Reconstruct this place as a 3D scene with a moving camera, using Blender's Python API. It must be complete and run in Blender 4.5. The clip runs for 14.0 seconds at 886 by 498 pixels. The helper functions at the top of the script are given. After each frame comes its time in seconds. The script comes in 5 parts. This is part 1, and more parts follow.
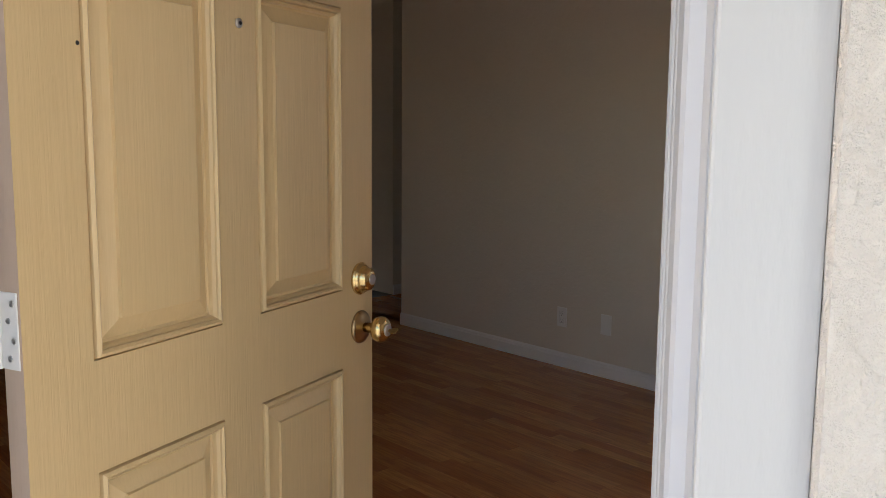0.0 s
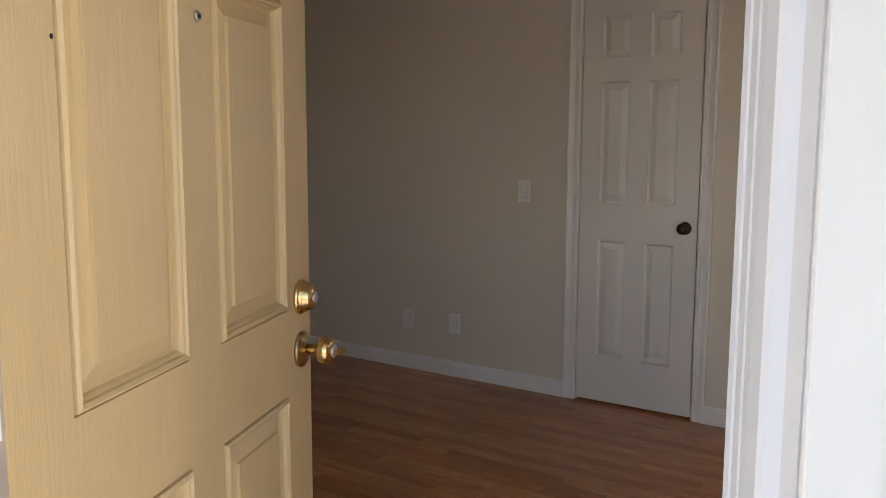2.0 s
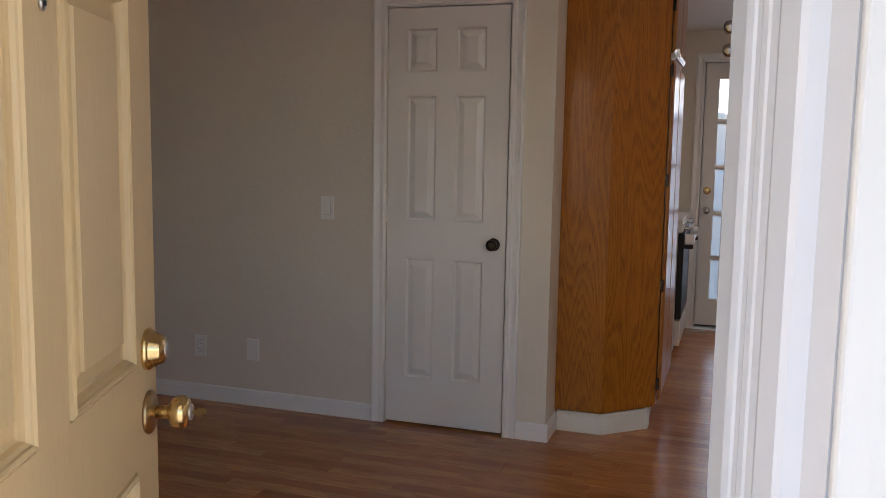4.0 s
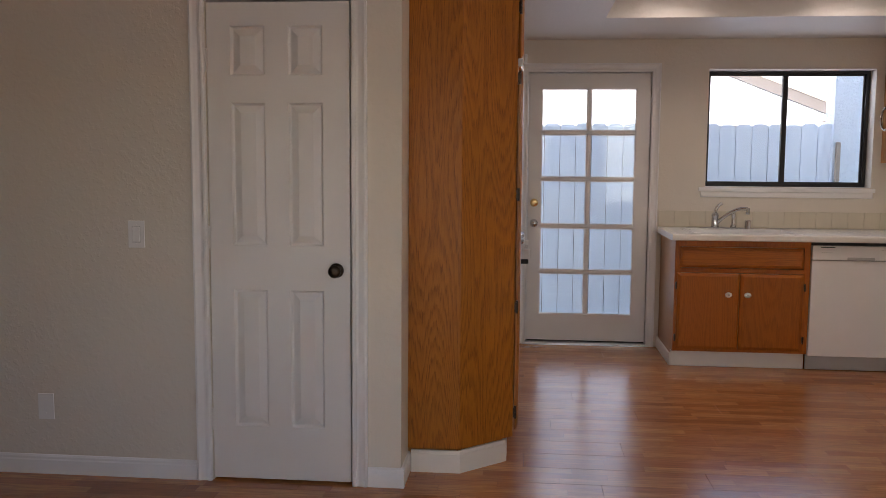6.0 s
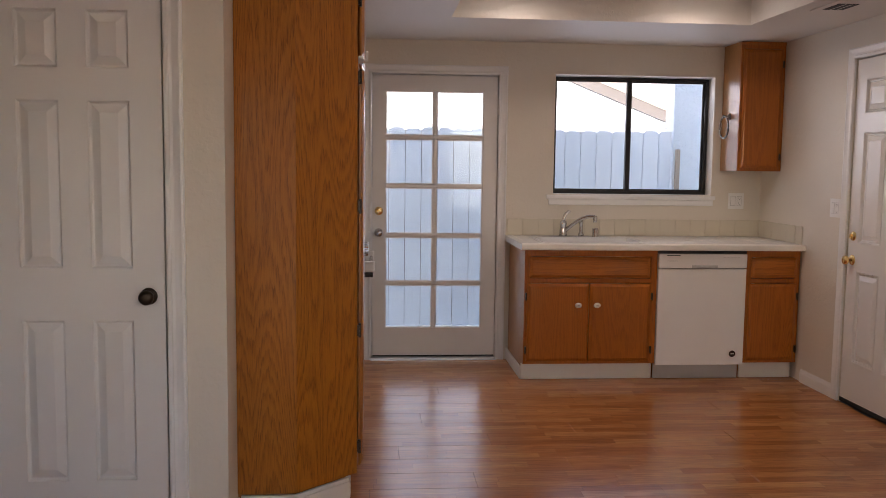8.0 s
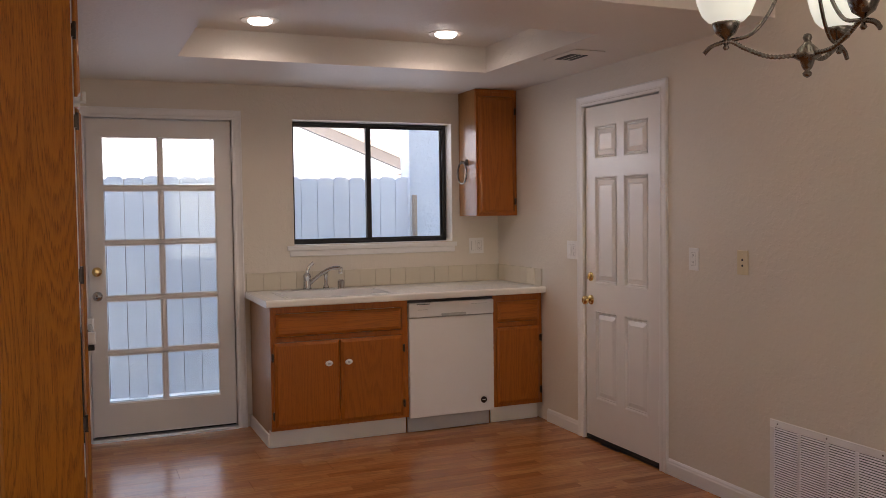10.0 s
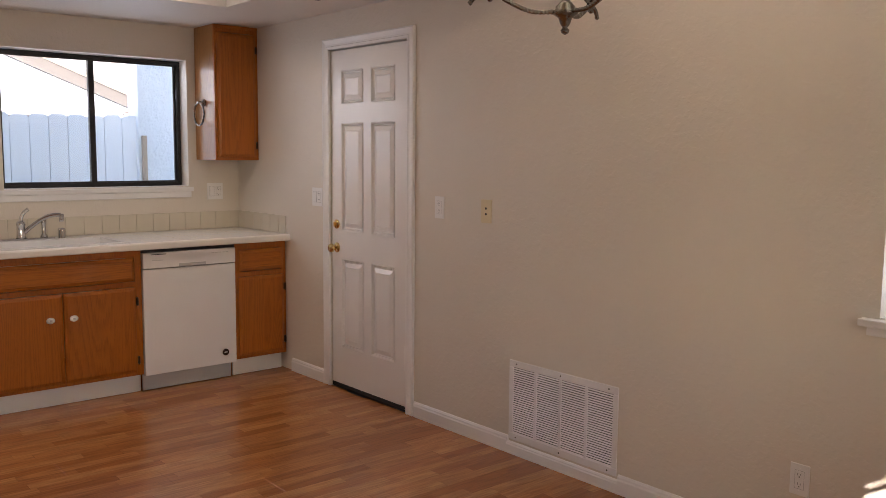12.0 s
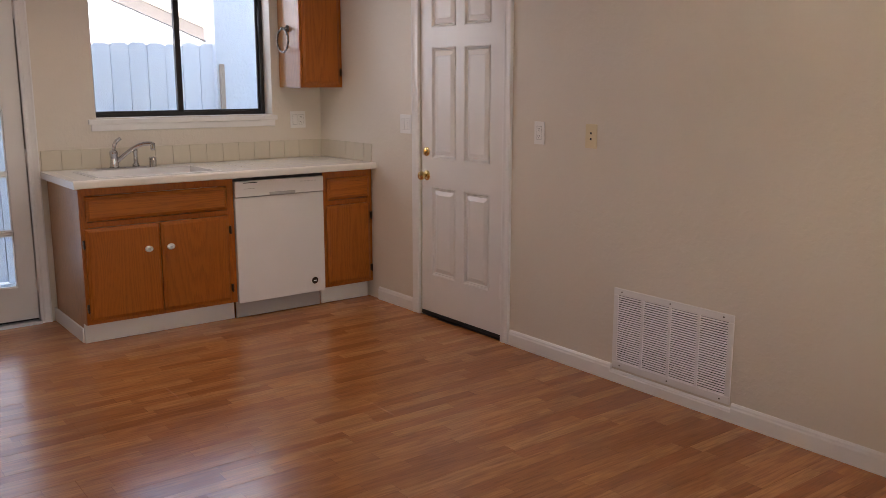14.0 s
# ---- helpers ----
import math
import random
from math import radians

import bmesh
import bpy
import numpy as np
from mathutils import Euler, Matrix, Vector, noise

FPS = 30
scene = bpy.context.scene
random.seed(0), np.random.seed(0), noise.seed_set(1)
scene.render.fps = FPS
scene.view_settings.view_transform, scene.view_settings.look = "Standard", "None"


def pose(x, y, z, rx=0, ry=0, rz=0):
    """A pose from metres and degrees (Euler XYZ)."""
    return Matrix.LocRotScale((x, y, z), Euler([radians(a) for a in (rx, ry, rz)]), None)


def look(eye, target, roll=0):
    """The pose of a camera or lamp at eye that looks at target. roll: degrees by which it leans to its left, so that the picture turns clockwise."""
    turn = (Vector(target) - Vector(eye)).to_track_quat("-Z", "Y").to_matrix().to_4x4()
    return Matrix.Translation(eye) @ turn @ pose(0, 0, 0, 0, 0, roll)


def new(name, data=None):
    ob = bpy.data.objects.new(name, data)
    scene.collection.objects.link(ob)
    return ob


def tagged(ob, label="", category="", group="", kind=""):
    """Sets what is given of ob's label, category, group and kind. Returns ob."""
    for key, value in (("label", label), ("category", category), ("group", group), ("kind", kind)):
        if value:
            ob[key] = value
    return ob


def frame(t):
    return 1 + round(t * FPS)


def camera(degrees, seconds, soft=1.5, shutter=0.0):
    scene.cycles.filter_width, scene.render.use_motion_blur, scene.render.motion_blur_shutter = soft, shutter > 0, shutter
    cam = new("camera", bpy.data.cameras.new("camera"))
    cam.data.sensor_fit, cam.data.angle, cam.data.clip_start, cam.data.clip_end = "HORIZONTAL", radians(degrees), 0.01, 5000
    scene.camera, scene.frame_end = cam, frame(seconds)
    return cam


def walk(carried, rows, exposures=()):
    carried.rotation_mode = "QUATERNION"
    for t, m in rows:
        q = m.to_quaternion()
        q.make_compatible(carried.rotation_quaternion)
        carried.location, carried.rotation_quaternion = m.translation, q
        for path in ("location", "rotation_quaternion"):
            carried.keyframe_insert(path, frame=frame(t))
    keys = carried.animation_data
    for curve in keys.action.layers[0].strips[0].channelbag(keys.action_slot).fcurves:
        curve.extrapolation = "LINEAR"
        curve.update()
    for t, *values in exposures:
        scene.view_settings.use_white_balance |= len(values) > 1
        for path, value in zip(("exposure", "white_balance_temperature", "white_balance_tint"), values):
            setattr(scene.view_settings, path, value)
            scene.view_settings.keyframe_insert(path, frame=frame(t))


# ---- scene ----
cam = camera(53.8, 14.0, 0.5)
PATH = [
    (0, (0.133, 0.171, 1.360), (1.460, 1.645, 1.099), 0.5),
    (0.5, (0.047, 0.283, 1.372), (1.497, 1.635, 1.112), 0.3),
    (1, (-0.025, 0.349, 1.373), (1.503, 1.612, 1.109), -0.2),
    (1.5, (-0.035, 0.397, 1.369), (1.549, 1.589, 1.102), 0.2),
    (2, (-0.002, 0.468, 1.372), (1.638, 1.582, 1.109), 0.2),
    (2.5, (0.035, 0.556, 1.375), (1.752, 1.548, 1.114), -0.1),
    (2.7, (0.032, 0.581, 1.379), (1.778, 1.520, 1.114), 0.0),
    (4.8, (0.192, 0.845, 1.388), (2.125, 1.318, 1.192), 1.0),
    (5, (0.241, 0.872, 1.379), (2.184, 1.308, 1.190), 0.9),
    (5.5, (0.365, 0.968, 1.370), (2.325, 1.322, 1.193), 0.7),
    (6, (0.457, 1.047, 1.388), (2.438, 1.232, 1.189), 0.4),
    (6.5, (0.556, 1.055, 1.390), (2.546, 1.086, 1.192), 0.8),
    (7, (0.698, 1.036, 1.404), (2.690, 1.020, 1.221), 0.7),
    (7.5, (0.763, 1.021, 1.404), (2.753, 0.988, 1.211), 0.9),
    (8, (0.842, 1.031, 1.412), (2.826, 0.867, 1.222), 0.7),
    (8.5, (0.993, 1.092, 1.424), (2.949, 0.717, 1.248), -0.1),
    (9, (1.107, 1.164, 1.438), (3.019, 0.602, 1.271), -0.6),
    (9.2, (1.123, 1.161, 1.438), (3.016, 0.537, 1.278), -0.7),
    (11.3, (1.314, 0.977, 1.482), (3.064, 0.011, 1.413), 0.6),
    (11.5, (1.312, 0.995, 1.474), (3.009, -0.053, 1.333), 0.8),
    (12, (1.338, 1.107, 1.468), (2.855, -0.177, 1.247), 0.5),
    (12.5, (1.389, 1.246, 1.456), (2.761, -0.184, 1.191), -0.1),
    (13, (1.443, 1.307, 1.434), (2.717, -0.199, 1.105), -0.4),
    (13.5, (1.552, 1.309, 1.429), (2.944, -0.085, 1.083), -0.2),
    (14, (1.560, 1.294, 1.431), (3.122, 0.102, 1.057), 0.0),
]
EXPOSURE = [(0.0, 1.5, 6550, 16), (1.0, 1.7, 6500, 15), (2.0, 1.76, 6450, 16), (2.5, 1.74, 6450, 17), (5.0, 1.92, 6250, 20), (6.5, 2.07, 6550, 23), (9.0, 2.1, 6700, 24), (11.5, 1.78, 6600, 24), (12.0, 2.27, 6650, 22), (13.5, 2.3, 6500, 21), (14.0, 2.28, 6450, 22)]
walk(cam, [(t, look(eye, target, roll)) for t, eye, target, roll in PATH], EXPOSURE)

# ---------------------------------------------------------------- light
SUN_DIR = Vector((1.0, -1.2, -0.62)).normalized()
world = bpy.data.worlds.new("sky")
scene.world = world
world.use_nodes = True
wn = world.node_tree
sky = wn.nodes.new("ShaderNodeTexSky")
sky.sky_type = "NISHITA"
sky.sun_disc = False
sky.sun_elevation = math.asin(-SUN_DIR.z)
sky.sun_rotation = math.atan2(-SUN_DIR.x, -SUN_DIR.y)
sky.air_density, sky.dust_density, sky.ozone_density = 1.0, 1.2, 1.0
wn.nodes["Background"].inputs["Strength"].default_value = 0.15
wn.links.new(sky.outputs["Color"], wn.nodes["Background"].inputs["Color"])
sun = new("sun", bpy.data.lights.new("sun", "SUN"))
sun.data.energy, sun.data.angle, sun.data.color = 4.2, radians(0.5), (1.0, 0.93, 0.82)
sun.matrix_world = look((0, 0, 8), Vector((0, 0, 8)) + SUN_DIR)


def lamp(name, kind, place, watts, colour, size=0.05):
    li = bpy.data.lights.new(name, kind)
    li.energy, li.color = watts, colour
    if kind == "SPOT":
        li.spot_size, li.spot_blend, li.shadow_soft_size = radians(178), 1.0, size
    elif kind == "POINT":
        li.shadow_soft_size = size
    ob = new(name, li)
    ob.location = place
    return ob


WARM = (1.0, 0.86, 0.70)
CAN_W, BULB_W = 4.8, 1.0
CANS = ((5.84, 0.17), (5.84, -0.89))
CH = Vector((2.935, -0.661, 0))
for cx, cy in CANS:
    lamp("recessed_bulb", "SPOT", (cx, cy, 2.425), CAN_W, (1.0, 0.88, 0.74), 0.05)


def window_light(name, m, w, h, watts, colour=(0.76, 0.86, 1.0)):
    li = bpy.data.lights.new(name, "AREA")
    li.shape, li.size, li.size_y, li.energy, li.color = "RECTANGLE", w, h, watts, colour
    ob = new(name, li)
    ob.matrix_world = m
    return ob


# sky light behind the lowered blind
window_light("side_window_skylight", look((1.97, -2.06, 1.5), (1.97, 0.0, 1.4)), 1.05, 1.1, 3.6)
# sky light in the kitchen window and the glazed door
window_light("kitchen_window_skylight", look((7.275, -0.875, 1.645), (5.0, -0.875, 1.2)), 1.14, 0.82, 1.05)
window_light("yard_door_skylight", look((7.275, 0.565, 1.10), (5.0, 0.565, 0.7)), 0.70, 1.70, 1.15)
# sky light in the narrow front window
window_light("front_window_skylight", look((1.085, -0.39, 1.42), (4.0, 0.6, 1.2)), 0.62, 1.15, 2.7, (0.90, 0.96, 0.86))

# ---------------------------------------------------------------- materials


class Mat:
    def __init__(self, name, rough=0.5, metal=0.0):
        self.m = bpy.data.materials.new(name)
        self.m.use_nodes = True
        self.t = self.m.node_tree
        self.b = self.t.nodes["Principled BSDF"]
        self.b.inputs["Roughness"].default_value = rough
        self.b.inputs["Metallic"].default_value = metal

    def n(self, kind, operation="", data_type="", blend_type="", noise_dimensions=""):
        node = self.t.nodes.new("ShaderNode" + kind)
        if operation:
            node.operation = operation
        if data_type:
            node.data_type, node.blend_type = data_type, blend_type
        if noise_dimensions:
            node.noise_dimensions = noise_dimensions
        return node

    def link(self, a, b):
        self.t.links.new(a, b)

    def coords(self, scale=(1, 1, 1), rot=(0, 0, 0), which="Object"):
        tc, mp = self.n("TexCoord"), self.n("Mapping")
        mp.inputs["Scale"].default_value, mp.inputs["Rotation"].default_value = scale, rot
        self.link(tc.outputs[which], mp.inputs["Vector"])
        return mp.outputs["Vector"]

    def world_pos(self, scale=(1, 1, 1)):
        g, mp = self.n("NewGeometry"), self.n("Mapping")
        mp.inputs["Scale"].default_value = scale
        self.link(g.outputs["Position"], mp.inputs["Vector"])
        return mp.outputs["Vector"]

    def noise(self, vec, scale, detail=4.0, rough=0.55, distort=0.0):
        x = self.n("TexNoise")
        x.inputs["Scale"].default_value, x.inputs["Detail"].default_value = scale, detail
        x.inputs["Roughness"].default_value, x.inputs["Distortion"].default_value = rough, distort
        self.link(vec, x.inputs["Vector"])
        return x.outputs["Fac"]

    def ramp(self, fac, stops):
        r = self.n("ValToRGB")
        e = r.color_ramp.elements
        while len(e) < len(stops):
            e.new(0.5)
        for el, (p, c) in zip(e, stops):
            el.position, el.color = p, (*c, 1) if len(c) == 3 else c
        self.link(fac, r.inputs["Fac"])
        return r.outputs["Color"]

    def mix(self, fac, a, b, mode="MIX"):
        x = self.n("Mix", data_type="RGBA", blend_type=mode)
        for sock, v in ((x.inputs["Factor"], fac), (x.inputs["A"], a), (x.inputs["B"], b)):
            if isinstance(v, bpy.types.NodeSocket):
                self.link(v, sock)
            else:
                sock.default_value = v if not isinstance(v, tuple) or len(v) == 4 else (*v, 1)
        return x.outputs["Result"]

    def math(self, op, a, b=0.0, c=0.0):
        x = self.n("Math", operation=op)
        for sock, v in zip(x.inputs, (a, b, c)):
            if isinstance(v, bpy.types.NodeSocket):
                self.link(v, sock)
            else:
                sock.default_value = v
        return x.outputs[0]

    def bump(self, height, strength, dist):
        x = self.n("Bump")
        x.inputs["Strength"].default_value, x.inputs["Distance"].default_value = strength, dist
        self.link(height, x.inputs["Height"])
        self.link(x.outputs["Normal"], self.b.inputs["Normal"])
        return x

    def base(self, sock):
        if isinstance(sock, tuple):
            self.b.inputs["Base Color"].default_value = (*sock, 1)
        else:
            self.link(sock, self.b.inputs["Base Color"])
        return self

    def rough(self, sock):
        self.link(sock, self.b.inputs["Roughness"])


def painted(name, colour, rough=0.45, grain=140, bump=0.15, dist=0.001, vary=0.04, stretch=(1, 1, 1)):
    m = Mat(name, rough)
    v = m.world_pos(stretch)
    big = m.noise(v, 1.7, 3)
    lo = tuple(c * (1 - vary) for c in colour)
    hi = tuple(min(1, c * (1 + vary)) for c in colour)
    m.base(m.ramp(big, [(0.3, lo), (0.7, hi)]))
    m.bump(m.noise(v, grain, 3), bump, dist)
    return m.m


WALL_RGB = (0.75, 0.69, 0.595)


def orange_peel(name, colour):
    m = Mat(name, 0.55)
    v = m.world_pos()
    big = m.noise(v, 0.9, 4)
    m.base(m.ramp(big, [(0.3, tuple(c * 0.96 for c in colour)), (0.7, colour)]))
    fine = m.noise(v, 90, 3, 0.5)
    blobs = m.ramp(m.noise(v, 40, 2, 0.5), [(0.5, (0, 0, 0)), (0.62, (1, 1, 1))])
    h = m.math("ADD", m.math("MULTIPLY", fine, 0.6), m.math("MULTIPLY", blobs, 0.5))
    m.bump(h, 0.42, 0.0025)
    m.rough(m.math("ADD", m.math("MULTIPLY", fine, 0.2), 0.42))
    return m.m


WALL = orange_peel("cream_wall_paint", WALL_RGB)
CEIL = orange_peel("ceiling_paint", (0.74, 0.70, 0.64))
TRIM = painted("white_trim_paint", (0.85, 0.84, 0.82), 0.33, 60, 0.08)
DOORW = painted("white_door_paint", (0.79, 0.77, 0.74), 0.38, 90, 0.06)
GDOOR = painted("gloss_white_door_paint", (0.81, 0.79, 0.76), 0.3, 90, 0.05)
# white jamb paint, greyed and blued in its colour for sky-lit shade
JAMB = painted("thick_white_paint_shaded", (0.50, 0.53, 0.57), 0.42, 34, 0.25, 0.003, 0.03, (1, 1, 0.35))
# white trim boards; the base colour is greyed to stand for shade
BRICKMOULD = painted("exterior_trim_shaded", (0.52, 0.54, 0.55), 0.5, 60, 0.3, 0.003, 0.04, (1, 1, 0.25))
PLASTIC = painted("white_plastic", (0.86, 0.85, 0.82), 0.3, 30, 0.02)
ALMOND = painted("almond_plastic", (0.72, 0.62, 0.40), 0.35, 30, 0.02)
ENAMEL = painted("white_appliance_enamel", (0.82, 0.80, 0.77), 0.22, 20, 0.01)
GREYPL = painted("grey_plastic", (0.45, 0.44, 0.42), 0.4, 30, 0.02)
# for black parts, and for sheets that stand in for unlit recesses
BLACK = painted("black_and_unlit_gaps", (0.012, 0.012, 0.012), 0.6, 50, 0.05)
DARKFRAME = painted("dark_bronze_aluminium", (0.014, 0.012, 0.011), 0.5, 80, 0.05)
COUNTER = painted("white_countertop", (0.82, 0.79, 0.73), 0.25, 40, 0.03)
TILE = painted("cream_glazed_tile", (0.68, 0.62, 0.50), 0.2, 12, 0.05)
GROUT = painted("pale_grout", (0.63, 0.57, 0.46), 0.8, 90, 0.2)
# white boards, with the blue of sky-lit shade put into the paint
FENCE = painted("white_fence_sky_tint", (0.81, 0.87, 0.92), 0.7, 40, 0.3, 0.003, 0.05, (1, 1, 0.15))
CONCRETE = painted("concrete", (0.42, 0.40, 0.37), 0.85, 60, 0.4, 0.004, 0.15)
# rake board paint, darkened to stand for the shade on it
RAKE = painted("rake_paint_shaded", (0.17, 0.155, 0.145), 0.7, 30, 0.2)
PAVING = painted("pale_concrete", (0.60, 0.58, 0.55), 0.85, 60, 0.4, 0.004, 0.1)
FASCIA = painted("tan_fascia", (0.42, 0.33, 0.25), 0.7, 30, 0.2)
SLAT = painted("white_blind_slat", (0.74, 0.70, 0.62), 0.4, 40, 0.03)
TOEKICK = painted("white_toe_kick", (0.76, 0.73, 0.66), 0.4, 60, 0.06)


def stucco(name, colour, scale=1.0, depth=0.02):
    m = Mat(name, 0.9)
    v = m.world_pos()
    lumps = m.noise(v, 15 * scale, 6, 0.62, 0.15)
    pits = m.noise(v, 60 * scale, 4, 0.6)
    crust = m.ramp(lumps, [(0.35, (0, 0, 0)), (0.62, (1, 1, 1))])
    h = m.math("ADD", m.math("MULTIPLY", crust, 0.7), m.math("MULTIPLY", pits, 0.45))
    m.bump(h, 0.8, depth)
    m.base(m.mix(m.math("MULTIPLY", pits, 0.5), colour, tuple(c * 0.82 for c in colour)))
    return m.m


STUCCO = stucco("cream_stucco", (0.66, 0.635, 0.59))
# the blue cast of open sky is mixed into this stucco's colour
STUCCO_FAR = stucco("pale_stucco_sky_tint", (0.78, 0.84, 0.89), 1.0, 0.01)


def metal(name, colour, rough=0.2, spots=0.0):
    m = Mat(name, rough, 1.0)
    v = m.coords()
    f = m.noise(v, 60, 4)
    m.base(m.mix(m.ramp(f, [(0.55, (0, 0, 0)), (0.7, (1, 1, 1))]), colour, tuple(c * (1 - spots) for c in colour)))
    m.rough(m.math("ADD", m.math("MULTIPLY", f, 0.2), rough - 0.08))
    return m.m


BRASS = metal("polished_brass", (0.80, 0.60, 0.28), 0.18, 0.3)
AGED = metal("aged_brass", (0.42, 0.30, 0.16), 0.3, 0.5)
BRONZE = metal("oil_rubbed_bronze", (0.06, 0.045, 0.035), 0.28, 0.3)
CHROME = metal("chrome", (0.62, 0.62, 0.62), 0.12, 0.05)
NICKEL = metal("brushed_nickel", (0.21, 0.185, 0.16), 0.24, 0.2)
STEEL = metal("zinc_steel", (0.60, 0.60, 0.60), 0.35, 0.2)


def oak(name, light, dark, rough=0.32, axis="Z", ring=1.0, pore=1.0):
    """Flat-sawn oak: long pores along one axis and cathedral figure."""
    m = Mat(name, rough)
    tc = m.coords()
    oi = m.n("ObjectInfo")
    off = m.n("VectorMath", operation="ADD")
    sc = m.n("VectorMath", operation="SCALE")
    cx = m.n("CombineXYZ")
    for s in ("X", "Y", "Z"):
        m.link(oi.outputs["Random"], cx.inputs[s])
    m.link(cx.outputs[0], sc.inputs[0])
    sc.inputs["Scale"].default_value = 7.0
    m.link(tc, off.inputs[0])
    m.link(sc.outputs[0], off.inputs[1])
    v = off.outputs[0]
    st = {"Z": (1, 1, 0.085), "X": (0.085, 1, 1), "Y": (1, 0.085, 1)}[axis]
    long = {"Z": (1, 1, 0.03), "X": (0.03, 1, 1), "Y": (1, 0.03, 1)}[axis]
    mp = m.n("Mapping")
    mp.inputs["Scale"].default_value = st
    m.link(v, mp.inputs["Vector"])
    mp2 = m.n("Mapping")
    mp2.inputs["Scale"].default_value = long
    m.link(v, mp2.inputs["Vector"])
    field = m.noise(mp.outputs[0], 3.4 * ring, 2, 0.35, 0.35)
    jag = m.math("MULTIPLY", m.noise(mp2.outputs[0], 130, 2, 0.5), 0.022)
    bands = m.math("FRACT", m.math("MULTIPLY", m.math("ADD", field, jag), 58.0))
    figure = m.ramp(bands, [(0.0, (0, 0, 0)), (0.35, (0.15, 0.15, 0.15)), (0.72, (1, 1, 1)), (0.92, (0.85, 0.85, 0.85)), (1.0, (0, 0, 0))])
    mp3 = m.n("Mapping")
    mp3.inputs["Scale"].default_value = {"Z": (1, 1, 0.07), "X": (0.07, 1, 1), "Y": (1, 0.07, 1)}[axis]
    m.link(v, mp3.inputs["Vector"])
    pores = m.noise(mp3.outputs[0], 330, 3, 0.65)
    porem = m.ramp(pores, [(0.47, (0, 0, 0)), (0.62, (1, 1, 1))])
    tone = m.noise(mp.outputs[0], 2.2, 3)
    c = m.mix(tone, light, tuple(a * 0.8 for a in light))
    c = m.mix(m.math("MULTIPLY", figure, 0.32), c, dark)
    early = m.math("MULTIPLY_ADD", figure, 0.40 * pore, 0.15 * pore)
    c = m.mix(m.math("MULTIPLY", porem, early), c, tuple(a * 0.5 for a in dark))
    m.base(c)
    m.bump(porem, 0.12, 0.0008)
    m.b.inputs["Coat Weight"].default_value, m.b.inputs["Coat Roughness"].default_value = 0.3, 0.10
    m.b.inputs["Specular IOR Level"].default_value = 0.3
    m.rough(m.math("ADD", m.math("MULTIPLY", tone, 0.15), rough - 0.06))
    return m.m


OAK = oak("golden_oak", (0.47, 0.163, 0.015), (0.165, 0.042, 0.004), 0.36)
OAKDOOR = oak("oak_cabinet_front", (0.45, 0.130, 0.010), (0.21, 0.050, 0.004), 0.36, "Z", 1.0, 0.55)
OAKH = oak("golden_oak_drawer", (0.47, 0.142, 0.012), (0.21, 0.050, 0.004), 0.38, "X", 1.0, 0.7)
OAKSIDE = oak("oak_veneer_side", (0.45, 0.20, 0.055), (0.30, 0.12, 0.03), 0.34, "Z", 0.7)


def grained_paint(name, colour, dark):
    """Tan paint over an embossed wood grain."""
    m = Mat(name, 0.36)
    v = m.coords((1, 1, 0.035))
    g = m.noise(v, 190, 3, 0.6)
    v2 = m.coords((1, 1, 0.2))
    b = m.noise(v2, 4, 3)
    gm = m.ramp(g, [(0.35, (0, 0, 0)), (0.65, (1, 1, 1))])
    vo = m.n("TexVoronoi")
    vo.inputs["Scale"].default_value = 5.5
    m.link(m.coords(), vo.inputs["Vector"])
    fleck = m.math("LESS_THAN", vo.outputs["Distance"], 0.012)
    body = m.mix(m.math("MULTIPLY", gm, 0.22), m.mix(b, colour, tuple(a * 0.93 for a in colour)), dark)
    m.base(m.mix(fleck, body, (0.75, 0.72, 0.66, 1)))
    m.bump(gm, 0.24, 0.001)
    return m.m


TAN = grained_paint("tan_door_paint", (0.70, 0.52, 0.275), (0.56, 0.40, 0.20))
TANEDGE = grained_paint("tan_door_edge", (0.62, 0.47, 0.36), (0.54, 0.40, 0.30))


